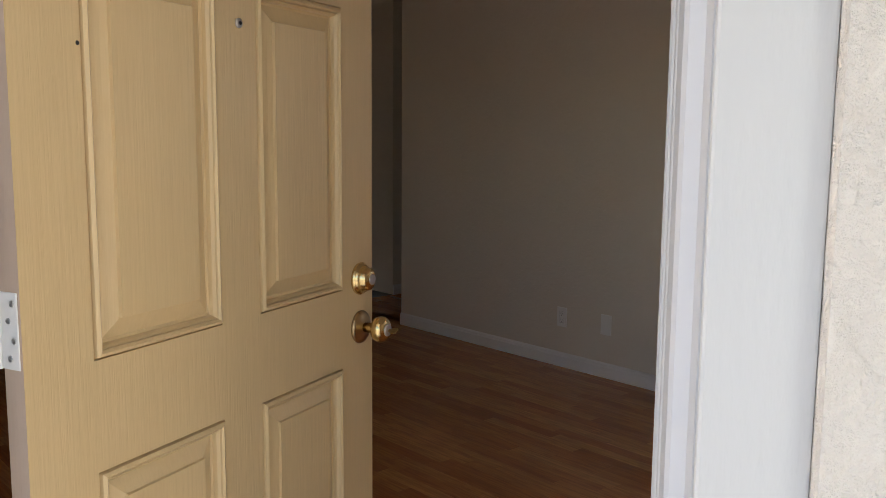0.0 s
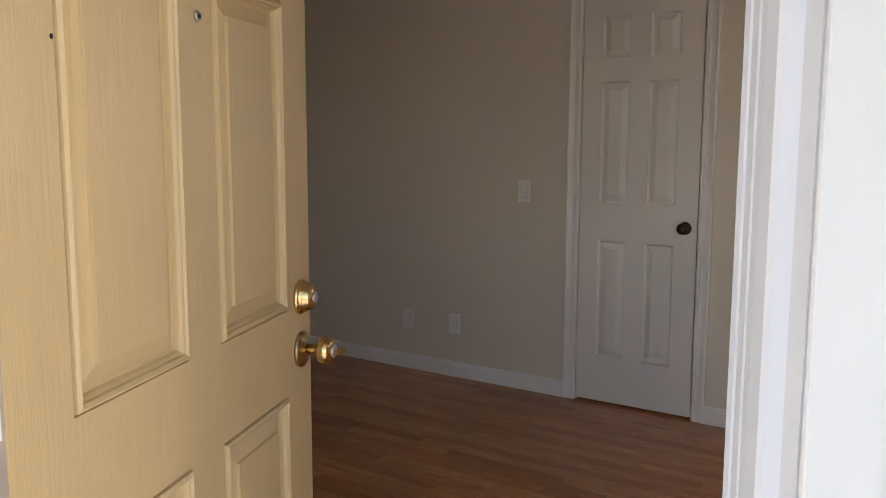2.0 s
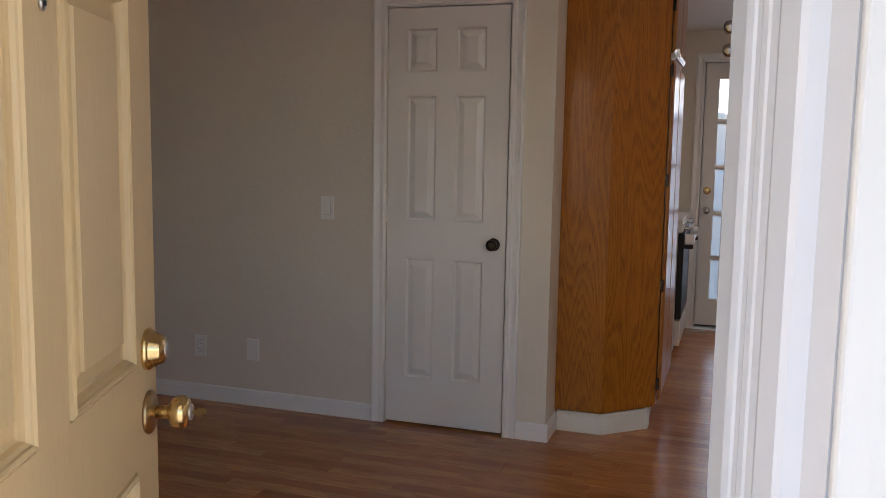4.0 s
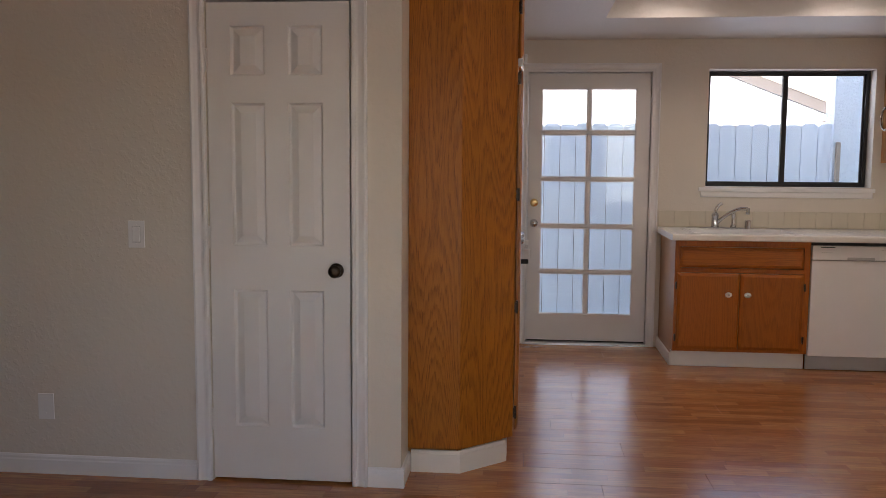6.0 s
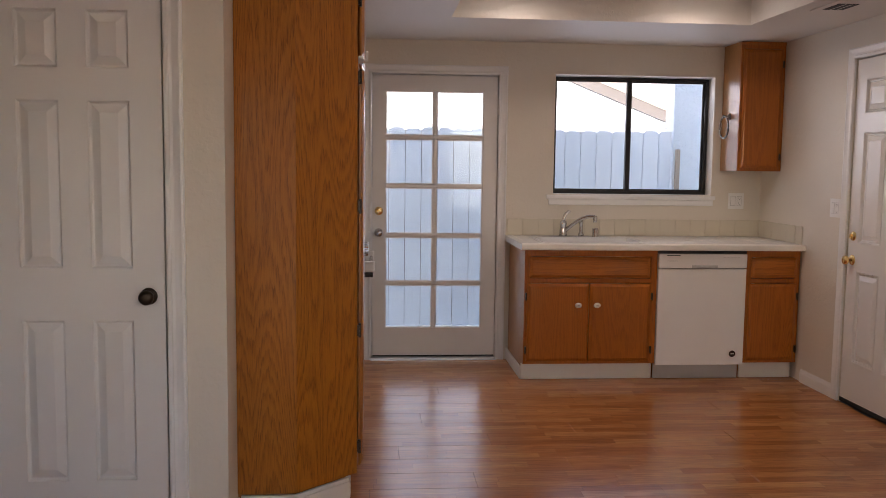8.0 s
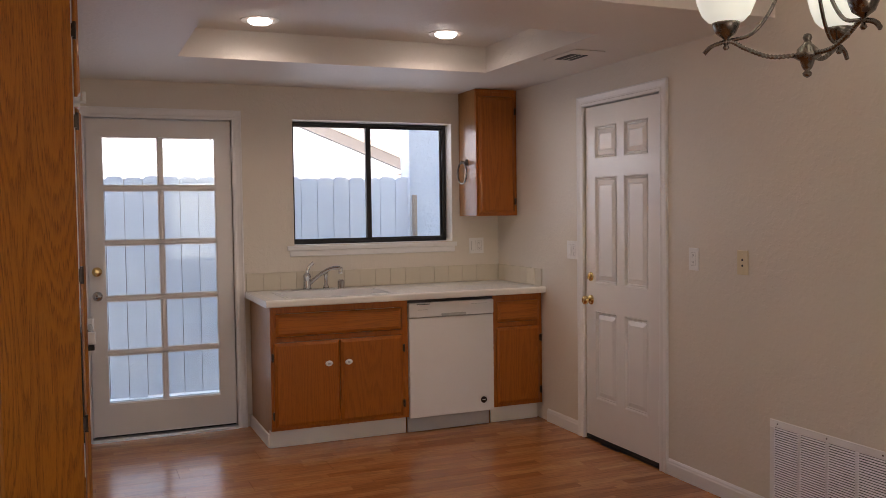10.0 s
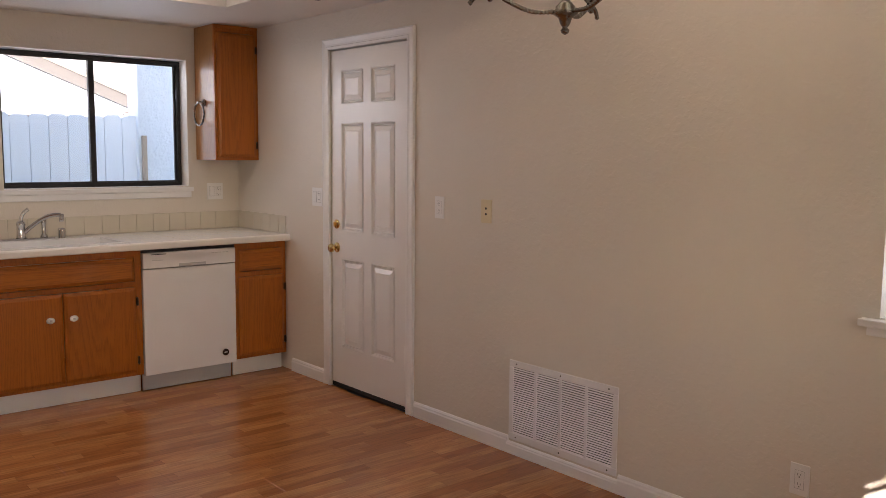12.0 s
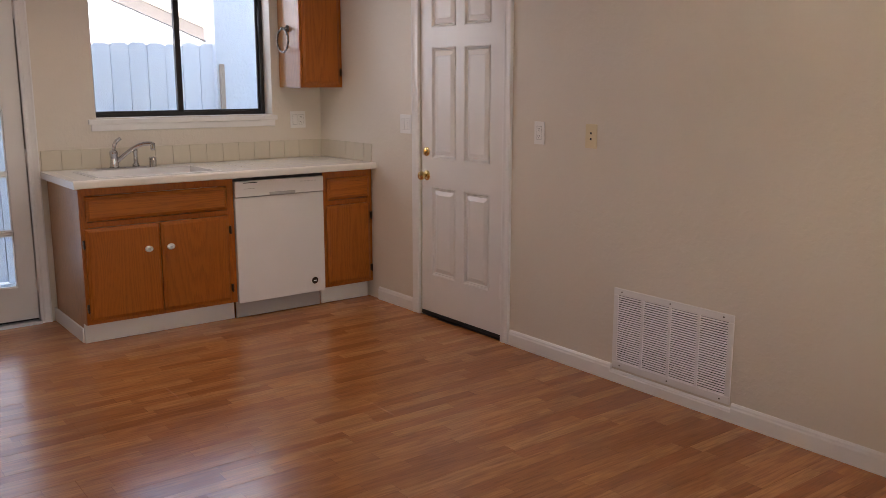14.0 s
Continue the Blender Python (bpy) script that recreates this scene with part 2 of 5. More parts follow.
def laminate():
    m = Mat("oak_strip_laminate", 0.28)
    g = m.n("NewGeometry")
    sep = m.n("SeparateXYZ")
    m.link(g.outputs["Position"], sep.inputs[0])
    X, Y = sep.outputs["X"], sep.outputs["Y"]
    strip = m.math("FLOOR", m.math("DIVIDE", X, 0.065))
    wn1 = m.n("TexWhiteNoise", noise_dimensions="1D")
    m.link(strip, wn1.inputs["W"])
    along = m.math("ADD", m.math("DIVIDE", Y, 0.55), m.math("MULTIPLY", wn1.outputs["Value"], 9.0))
    cell = m.math("FLOOR", along)
    wn2 = m.n("TexWhiteNoise", noise_dimensions="2D")
    cxy = m.n("CombineXYZ")
    m.link(strip, cxy.inputs["X"])
    m.link(cell, cxy.inputs["Y"])
    m.link(cxy.outputs[0], wn2.inputs["Vector"])
    tone = wn2.outputs["Value"]
    # each strip gets its own stretch of grain
    shift = m.n("CombineXYZ")
    m.link(m.math("MULTIPLY", tone, 37.0), shift.inputs["Z"])
    m.link(m.math("MULTIPLY", X, 1.0), shift.inputs["X"])
    m.link(m.math("MULTIPLY", Y, 0.07), shift.inputs["Y"])
    grain = m.noise(shift.outputs[0], 95, 4, 0.6, 0.3)
    shift2 = m.n("CombineXYZ")
    m.link(m.math("MULTIPLY", tone, 11.0), shift2.inputs["Z"])
    m.link(X, shift2.inputs["X"])
    m.link(m.math("MULTIPLY", Y, 0.25), shift2.inputs["Y"])
    fig = m.noise(shift2.outputs[0], 16, 3, 0.5, 0.6)
    c = m.ramp(tone, [(0.0, (0.37, 0.133, 0.038)), (0.35, (0.48, 0.188, 0.056)), (0.7, (0.52, 0.210, 0.065)), (1.0, (0.58, 0.250, 0.082))])
    c = m.mix(m.math("MULTIPLY", m.ramp(grain, [(0.4, (0, 0, 0)), (0.68, (1, 1, 1))]), 0.46), c, (0.15, 0.055, 0.022, 1))
    c = m.mix(m.math("MULTIPLY", m.ramp(fig, [(0.48, (0, 0, 0)), (0.62, (1, 1, 1))]), 0.22), c, (0.18, 0.07, 0.03, 1))
    edge = m.math("LESS_THAN", m.math("FRACT", m.math("DIVIDE", X, 0.065)), 0.018)
    end = m.math("LESS_THAN", m.math("FRACT", along), 0.004)
    line = m.math("MAXIMUM", edge, end)
    c = m.mix(m.math("MULTIPLY", line, 0.35), c, (0.10, 0.04, 0.018, 1))
    m.base(c)
    v = m.world_pos()
    smear = m.noise(v, 2.6, 5, 0.6, 0.2)
    fine = m.noise(v, 30, 4, 0.6)
    scuff = m.ramp(smear, [(0.4, (0, 0, 0)), (0.75, (1, 1, 1))])
    m.rough(m.math("ADD", m.math("ADD", 0.16, m.math("MULTIPLY", scuff, 0.035)), m.math("MULTIPLY", fine, 0.1)))
    m.bump(grain, 0.05, 0.0008)
    return m.m


LAMINATE = laminate()


def glass():
    m = bpy.data.materials.new("window_glass")
    m.use_nodes = True
    t = m.node_tree
    t.nodes.clear()
    out, mx = t.nodes.new("ShaderNodeOutputMaterial"), t.nodes.new("ShaderNodeMixShader")
    tr, gl, fr = t.nodes.new("ShaderNodeBsdfTransparent"), t.nodes.new("ShaderNodeBsdfGlossy"), t.nodes.new("ShaderNodeFresnel")
    gl.inputs["Roughness"].default_value = 0.02
    tr.inputs["Color"].default_value = (0.95, 0.97, 0.97, 1)
    fr.inputs["IOR"].default_value = 1.45
    t.links.new(fr.outputs[0], mx.inputs[0])
    t.links.new(tr.outputs[0], mx.inputs[1])
    t.links.new(gl.outputs[0], mx.inputs[2])
    t.links.new(mx.outputs[0], out.inputs[0])
    return m


GLASS = glass()


def glow(name, colour, strength):
    m = Mat(name, 0.4)
    m.base(tuple(colour))
    m.b.inputs["Emission Color"].default_value = (*colour, 1)
    m.b.inputs["Emission Strength"].default_value = strength
    return m.m


SHADE = glow("frosted_glass_lit", (0.88, 0.96, 0.82), 0.14)
BULB = glow("lit_bulb", (1.0, 0.93, 0.80), 3.0)

# ---------------------------------------------------------------- mesh helpers


def link_mesh(name, bm, mats, parent=None, label="", smooth=False):
    me = bpy.data.meshes.new(name)
    bmesh.ops.recalc_face_normals(bm, faces=bm.faces)
    if smooth:
        for f in bm.faces:
            f.smooth = True
    bm.to_mesh(me)
    bm.free()
    for mt in mats if isinstance(mats, (list, tuple)) else [mats]:
        me.materials.append(mt)
    ob = new(name, me)
    if parent is not None:
        ob.parent = parent
    if label:
        ob["label"] = label
    return ob


def part(name, bm, material, parent, label="", smooth=False):
    return link_mesh(name, bm, material, parent, label, smooth)


def empty(name, m=None, label="", category="", group="", kind=""):
    ob = new(name)
    if m is not None:
        ob.matrix_world = m
    return tagged(ob, label, category, group, kind)


def box(bm, x0, x1, y0, y1, z0, z1, bevel=0.0, mat=0, seg=1):
    vs = [bm.verts.new((x, y, z)) for x in (x0, x1) for y in (y0, y1) for z in (z0, z1)]
    fs = [bm.faces.new([vs[i] for i in q]) for q in ((0, 1, 3, 2), (4, 6, 7, 5), (0, 4, 5, 1), (2, 3, 7, 6), (0, 2, 6, 4), (1, 5, 7, 3))]
    for f in fs:
        f.material_index = mat
    if bevel:
        es = list({e for f in fs for e in f.edges})
        bmesh.ops.bevel(bm, geom=es, offset=bevel, segments=seg, affect="EDGES", profile=0.6)
    return fs


def boxm(*a, **k):
    bm = bmesh.new()
    box(bm, *a, **k)
    return bm


def lathe(bm, profile, steps=24, axis="Z", at=(0, 0, 0)):
    """Turns a profile of (radius, height) round an axis."""
    rings = []
    for r, h in profile:
        ring = []
        for i in range(steps):
            a = 2 * math.pi * i / steps
            c, s = r * math.cos(a), r * math.sin(a)
            p = {"Z": (c, s, h), "Y": (c, h, s), "X": (h, c, s)}[axis]
            ring.append(bm.verts.new((p[0] + at[0], p[1] + at[1], p[2] + at[2])))
        rings.append(ring)
    for a, b in zip(rings, rings[1:]):
        for i in range(steps):
            j = (i + 1) % steps
            bm.faces.new((a[i], a[j], b[j], b[i]))
    for ring in (rings[0], rings[-1]):
        bm.faces.new(ring)
    return bm


def tube(bm, pts, r, steps=10, twist=0.0, lobes=0.0):
    """A round rod along points; lobes gives a rope-like section that turns along it."""
    pts = [Vector(p) for p in pts]
    rings, up = [], Vector((0.13, 0.21, 0.97))
    for i, p in enumerate(pts):
        d = (pts[min(i + 1, len(pts) - 1)] - pts[max(i - 1, 0)]).normalized()
        a = d.cross(up).normalized()
        b = a.cross(d)
        ring = []
        for k in range(steps):
            t = 2 * math.pi * k / steps
            rr = r * (1 + lobes * math.cos(2 * (t + twist * i)))
            ring.append(bm.verts.new(p + rr * (math.cos(t) * a + math.sin(t) * b)))
        rings.append(ring)
    for a, b in zip(rings, rings[1:]):
        for k in range(steps):
            j = (k + 1) % steps
            bm.faces.new((a[k], a[j], b[j], b[k]))
    bm.faces.new(rings[0])
    bm.faces.new(rings[-1])
    return bm


def spline(pts, n=10):
    """Smooth points through the given ones (Catmull-Rom)."""
    p = [Vector(q) for q in pts]
    p = [2 * p[0] - p[1]] + p + [2 * p[-1] - p[-2]]
    out = []
    for i in range(1, len(p) - 2):
        for k in range(n):
            t = k / n
            a, b, c, d = p[i - 1], p[i], p[i + 1], p[i + 2]
            out.append(0.5 * (2 * b + (c - a) * t + (2 * a - 5 * b + 4 * c - d) * t * t + (3 * b - 3 * c + d - a) * t ** 3))
    return out + [p[-2]]


def prism(bm, poly, z0, z1, mat=0):
    lo = [bm.verts.new((x, y, z0)) for x, y in poly]
    hi = [bm.verts.new((x, y, z1)) for x, y in poly]
    n = len(poly)
    fs = [bm.faces.new(lo), bm.faces.new(hi)] + [bm.faces.new((lo[i], lo[(i + 1) % n], hi[(i + 1) % n], hi[i])) for i in range(n)]
    for f in fs:
        f.material_index = mat
    return fs


def sweep_section(bm, section, length, axis="X"):
    """Runs a closed section of (depth, height) along x from 0 to length."""
    a = [bm.verts.new((0, y, z)) for y, z in section]
    b = [bm.verts.new((length, y, z)) for y, z in section]
    n = len(section)
    bm.faces.new(a)
    bm.faces.new(b)
    for i in range(n):
        bm.faces.new((a[i], a[(i + 1) % n], b[(i + 1) % n], b[i]))
    return bm


# wall frames: local x to the viewer's right, local y into the wall, z up
def facing_east(x, y, z=0.0):
    return pose(x, y, z, 0, 0, -90)


def facing_south(x, y, z=0.0):
    return pose(x, y, z, 0, 0, 180)


def wall(name, m, length, thick, z0, z1, openings=(), mats=None, label=""):
    """A wall with openings (s0, s1, z0, z1); its room face is local y = 0, its outer face y = thick."""
    bm = bmesh.new()
    ss = sorted({0.0, length, *(s for o in openings for s in o[:2])})
    zs = sorted({z0, z1, *(z for o in openings for z in o[2:])})
    for a, b in zip(ss, ss[1:]):
        run = None
        for c, d in zip(zs, zs[1:]):
            ms, mz = (a + b) / 2, (c + d) / 2
            if any(o[0] < ms < o[1] and o[2] < mz < o[3] for o in openings):
                if run:
                    box(bm, a, b, 0, thick, *run)
                run = None
            else:
                run = (run[0], d) if run else (c, d)
        if run:
            box(bm, a, b, 0, thick, *run)
    for f in bm.faces:
        f.material_index = 1 if f.calc_center_median().y > thick - 1e-4 else 0
    ob = link_mesh(name, bm, mats or [WALL, STUCCO])
    ob.matrix_world = m
    return tagged(ob, label or "cream painted wall with orange-peel texture", "wall", kind="structure")

# ---------------------------------------------------------------- plan
XC, YG, XK, YN = 4.042, -1.843, 7.112, 6.40        # closet wall, garage-side wall, kitchen end wall, far living wall
HC, HL = 2.295, 2.75                             # kitchen and living-room ceilings
PX, PY = 0.437, 1.358                            # front-door hinge pin
U45 = math.sqrt(0.5)
XF = PX + U45 * 1.15                             # front wall right of the entry
YF = PY - U45 * 1.15
XL, YL = PX - U45 * 0.25, PY + U45 * 0.25        # front wall left of the entry
OPEN_W, OPEN_H = 0.842, 2.05

# closet wall: face x = XC, seen looking east
wall("wall_closet", facing_east(XC, 4.955), 4.955 - 1.555, 0.12, 0, HL, [(4.955 - 2.38, 4.955 - 1.765, 0, 2.05)], [WALL, WALL])
wall("wall_stub", facing_east(XC + 0.12, 1.66), 0.105, 0.115, 0, HL, (), [WALL, WALL])
wall("wall_kitchen_left", pose(4.275, 1.75, 0), XK - 4.275, 0.12, 0, 2.51, (), [WALL, WALL])
wall("wall_hall_side", pose(6.0, 4.955, 0, 0, 0, 180), 6.0 - XC - 0.12, 0.12, 0, HL, (), [WALL, WALL])
wall("wall_hall_end", facing_east(6.0, YN), YN - 4.81, 0.12, 0, HL, (), [WALL, WALL])
wall("wall_hall_return", pose(4.72, 5.9, 0), 6.0 - 4.72, YN - 5.9, 0, HL, (), [WALL, WALL])
wall("wall_north", pose(XL - 0.14, YN, 0), 6.12 - XL + 0.14, 0.14, 0, HL, [(3.95 - XL + 0.14, 4.64 - XL + 0.14, 0, 2.05)])
wall("wall_garage_side", facing_south(XK + 0.14, YG), XK + 0.14 - XF + 0.14, 0.14, 0, HL,
     [(XK + 0.14 - 5.90, XK + 0.14 - 5.125, 0, 2.075), (XK + 0.14 - 2.578, XK + 0.14 - 1.40, 0.93, 2.10)])
wall("wall_kitchen_end", facing_east(XK, 1.87), 1.87 - YG, 0.15, 0, 2.84,
     [(1.87 - 1.03, 1.87 - 0.125, 0, 2.058), (1.87 + 0.285, 1.87 + 1.465, 1.215, 2.075)])
wall("wall_front_right", pose(XF, YG, 0, 0, 0, 90), YF - YG, 0.14, 0, HL, [(-0.74 - YG, -0.04 - YG, 0.80, 2.05)])
# its opening is for an added window that brightens the closet wall
wall("wall_front_left", pose(XL, YL, 0, 0, 0, 90), YN - YL, 0.14, 0, HL, [(2.05 - YL, 3.45 - YL, 0.90, 2.10)])
wall("wall_entry", pose(XF, YF, 0, 0, 0, 135), 1.40, 0.15, 0, HL, [(1.15 - OPEN_W - 0.03, 1.15 + 0.05, 0, OPEN_H + 0.03)])
wall("wall_soffit", pose(4.29, YG, 0, 0, 0, -90) @ pose(-(1.54 - YG), 0, 0), 1.54 - YG, 0.12, HC + 0.10, HL, (), [WALL, WALL])
bm = bmesh.new()
box(bm, XL - 0.14, XF, YF - 0.1, YN + 0.14, HL + 0.002, HL + 0.20)
box(bm, XF, 4.41, YG - 0.14, YN + 0.14, HL + 0.002, HL + 0.20)
box(bm, 4.41, 6.12, 1.9, YN + 0.14, HL + 0.002, HL + 0.20)
tagged(link_mesh("ceiling", bm, CEIL), "plain painted living room ceiling", "ceiling", kind="structure")

# dropped kitchen ceiling with a raised tray
TX0, TX1, TY0, TY1, TZ = 4.87, 6.14, -1.285, 0.56, 2.455
bm = bmesh.new()
box(bm, 4.29, TX0, YG, 1.75, HC, HC + 0.10)
box(bm, TX1, XK, YG, 1.75, HC, HC + 0.10)
box(bm, TX0, TX1, YG, TY0, HC, HC + 0.10)
box(bm, TX0, TX1, TY1, 1.75, HC, HC + 0.10)
box(bm, TX0 - 0.02, TX1 + 0.02, TY0 - 0.02, TY1 + 0.02, TZ, TZ + 0.05)
for a in ((TX0 - 0.02, TX0, TY0, TY1), (TX1, TX1 + 0.02, TY0, TY1), (TX0, TX1, TY0 - 0.02, TY0), (TX0, TX1, TY1, TY1 + 0.02)):
    box(bm, *a, HC + 0.10, TZ)
tagged(link_mesh("ceiling_kitchen", bm, CEIL), "dropped kitchen ceiling with a raised tray recess", "ceiling", kind="structure")

# added unseen wall that blocks sun from the fence
wall("wall_sun_block", facing_east(XK, YN), YN - 1.871, 0.15, 0, 2.95)
# roof and porch; the roof's height and its added wing part keep sun off the yard
bm = bmesh.new()
box(bm, 4.42, XK + 0.15, YG - 0.14, 1.9, 2.842, 2.94)
box(bm, XL - 0.3, 4.42, YG - 0.3, YN + 0.4, 2.96, 3.10)
box(bm, 4.42, XK + 0.15, 1.9, YN + 0.4, 2.96, 3.10)
tagged(link_mesh("roof", bm, FASCIA), "plain flat roof over the house", "roof", kind="structure")
# assumed, unseen roof; its front edge is placed to cut the sun stripes
bm = bmesh.new()
box(bm, -0.49, XF - 0.15, -4.0, YF - 0.1, 2.25, 2.37)
box(bm, -0.49, XL - 0.15, YF - 0.1, 5.0, 2.25, 2.37)
prism(bm, [(XF - 0.15, YF - 0.1), (XL - 0.15, YL), (XL - 0.15, YF - 0.1)], 2.25, 2.37)
tagged(link_mesh("porch_roof", bm, CEIL), "unseen white porch roof over the entry, edge set to cut the sun", "roof", kind="structure")

# floor base and outside ground
bm = bmesh.new()
prism(bm, [(XF - 0.1, YG - 0.1), (XK + 0.1, YG - 0.1), (XK + 0.1, YN), (XL - 0.05, YN), (XL - 0.05, YL), (PX - 0.06, PY - 0.05), (XF - 0.16, YF + 0.1)], -0.10, -0.009)
floor = tagged(link_mesh("floor", bm, BLACK), "warm brown oak strip laminate floor with worn sheen", "floor", kind="structure")
bm = bmesh.new()
box(bm, -400, 400, -400, 400, -0.6, -0.12)
tagged(link_mesh("ground", bm, CONCRETE), "grey concrete yard ground", "ground", kind="structure")
bm = bmesh.new()
prism(bm, [(-3, -4), (XF - 0.15, -4), (XF - 0.15, YF), (PX - 0.14, PY - 0.10), (XL - 0.15, YL + 0.1), (XL - 0.15, 4.0), (-3, 4.0)], -0.119, -0.035)
tagged(link_mesh("porch", bm, CONCRETE), "bare concrete porch slab at the entry", "porch", kind="structure")

# ---------------------------------------------------------------- trim
def baseboard(m, length, h=0.085, d=0.014, label="white painted baseboard along the wall"):
    sec = [(0, 0), (-d, 0), (-d, h * 0.72), (-d * 0.8, h * 0.80), (-d * 0.75, h * 0.9), (-d * 0.35, h), (0, h)]
    ob = link_mesh("baseboard", sweep_section(bmesh.new(), sec, length), TRIM)
    ob.matrix_world = m
    return tagged(ob, label, "baseboard", kind="structure")


baseboard(facing_east(XC, 4.955), 4.955 - 2.45)
baseboard(facing_east(XC, 1.697), 1.697 - 1.555 + 0.014)
baseboard(pose(XC, 1.555, 0), 0.235, 0.085)
baseboard(pose(4.72, 5.9, 0), 1.28)
baseboard(facing_south(6.37, YG), 6.37 - 5.97)
baseboard(facing_south(5.055, YG), 5.055 - 4.31)
baseboard(facing_south(3.63, YG), 3.63 - XF)
baseboard(facing_south(4.31, YG), 4.31 - 3.63, 0.06)
baseboard(pose(XL, YL, 0, 0, 0, 90), YN - YL)
baseboard(pose(XF, YG, 0, 0, 0, 90), YF - YG)


CASING = [(0.0, 0.0), (0.0, -0.012), (0.006, -0.016), (0.016, -0.016), (0.020, -0.012), (0.030, -0.011), (0.046, -0.015), (0.056, -0.019), (0.064, -0.017), (0.066, 0.0)]


def casing(name, m, w, h, wide=1.0, mat=TRIM, label="white moulded door casing"):
    """A mitred three-sided casing round an opening w wide and h high."""
    bm = bmesh.new()
    rows = []
    for off, dep in CASING:
        o = off * wide
        rows.append([bm.verts.new(p) for p in ((-o, dep, 0), (-o, dep, h + o), (w + o, dep, h + o), (w + o, dep, 0))])
    n = len(rows)
    for i in range(n):
        a, b = rows[i], rows[(i + 1) % n]
        for k in range(3):
            bm.faces.new((a[k], a[k + 1], b[k + 1], b[k]))
    bm.faces.new([r[0] for r in rows])
    bm.faces.new([r[3] for r in rows])
    ob = link_mesh(name, bm, mat)
    ob.matrix_world = m
    return tagged(ob, label, "door casing", kind="structure")


def jambs(name, m, w, h, depth, t=0.018, stop=0.05, mat=TRIM, label="white painted door jamb"):
    bm = bmesh.new()
    box(bm, -t, 0, 0.001, depth, 0, h)
    box(bm, w, w + t, 0.001, depth, 0, h)
    box(bm, -t, w + t, 0.001, depth, h, h + t)
    for x0, x1 in ((0.0005, 0.012), (w - 0.012, w - 0.0005)):
        box(bm, x0, x1, stop, stop + 0.03, 0, h - 0.013)
    box(bm, 0.0005, w - 0.0005, stop, stop + 0.03, h - 0.012, h - 0.0005)
    ob = link_mesh(name, bm, mat)
    ob.matrix_world = m
    return tagged(ob, label, "door jamb", kind="structure")


# ---------------------------------------------------------------- doors
MOULDED = [(0, 0), (0.0015, 0.007), (0.007, 0.0150), (0.011, 0.0155), (0.040, 0.002), (0.042, 0.0015)]
EMBOSSED = [(0, 0), (0.0008, 0.004), (0.0024, 0.004), (0.0036, -0.004), (0.007, -0.002), (0.0095, 0.010), (0.015, 0.011), (0.018, 0.004), (0.021, 0.009), (0.023, 0.0095), (0.050, -0.001), (0.053, 0.0005)]
BEADED = [(0, 0), (0.0008, 0.0055), (0.0028, 0.0055), (0.0036, -0.003), (0.009, -0.006), (0.0125, -0.003), (0.0135, 0.0015), (0.0145, -0.001), (0.018, 0.004), (0.0195, 0.011), (0.024, 0.013), (0.0505, 0.004), (0.0518, -0.0008), (0.055, -0.0008)]


def raised_panel(profile, w, h):
    bm = bmesh.new()
    rings = []
    for i, d in profile:
        rings.append([bm.verts.new(p) for p in ((i, d, i), (w - i, d, i), (w - i, d, h - i), (i, d, h - i))])
    for a, b in zip(rings, rings[1:]):
        for k in range(4):
            bm.faces.new((a[k], a[(k + 1) % 4], b[(k + 1) % 4], b[k]))
    bm.faces.new(rings[-1])
    return bm


def panel_door(parent, w, h, thick, cells, profile, mat, edge_mat=None, lift=0.0):
    """A slab from x 0 to w, front at y 0, with raised panels in cells (x0, x1, z0, z1)."""
    bm = bmesh.new()
    xs = sorted({0.0, w, *(v for c in cells for v in c[:2])})
    zs = sorted({lift, h, *(v for c in cells for v in c[2:])})
    grid = {(x, z): bm.verts.new((x, 0, z)) for x in xs for z in zs}
    for a, b in zip(xs, xs[1:]):
        for c, d in zip(zs, zs[1:]):
            if not any(q[0] < (a + b) / 2 < q[1] and q[2] < (c + d) / 2 < q[3] for q in cells):
                bm.faces.new((grid[a, c], grid[b, c], grid[b, d], grid[a, d]))
    k = [bm.verts.new(p) for p in ((0, thick, lift), (w, thick, lift), (w, thick, h), (0, thick, h))]
    bm.faces.new(k)
    lo, hi = [grid[x, lift] for x in xs], [grid[x, h] for x in xs]
    le, ri = [grid[0.0, z] for z in zs], [grid[w, z] for z in zs]
    for row, a, b in ((lo, k[0], k[1]), (hi, k[3], k[2]), (le, k[0], k[3]), (ri, k[1], k[2])):
        f = bm.faces.new([*row, b, a])
        f.material_index = 1
    slab = part("slab", bm, [mat, edge_mat or mat], parent)
    for x0, x1, z0, z1 in cells:
        p = part("panel", raised_panel(profile, x1 - x0, z1 - z0), mat, parent)
        p.location = (x0, 0, z0)
    return slab


def butt_hinge(parent, x, z, mat, h=0.09, y=-0.004):
    bm = bmesh.new()
    lathe(bm, [(0.0055, -h / 2), (0.0055, h / 2)], 10)
    for k in (-0.3, -0.1, 0.1, 0.3):
        lathe(bm, [(0.0063, k * h - 0.0007), (0.0063, k * h + 0.0007)], 10)
    lathe(bm, [(0.003, h / 2), (0.006, h / 2 + 0.002), (0.003, h / 2 + 0.006)], 10)
    box(bm, 0.0, 0.010, 0.002, 0.0035, -h / 2, h / 2)
    ob = part("hinge", bm, mat, parent)
    ob.location = (x, y, z)
    return ob


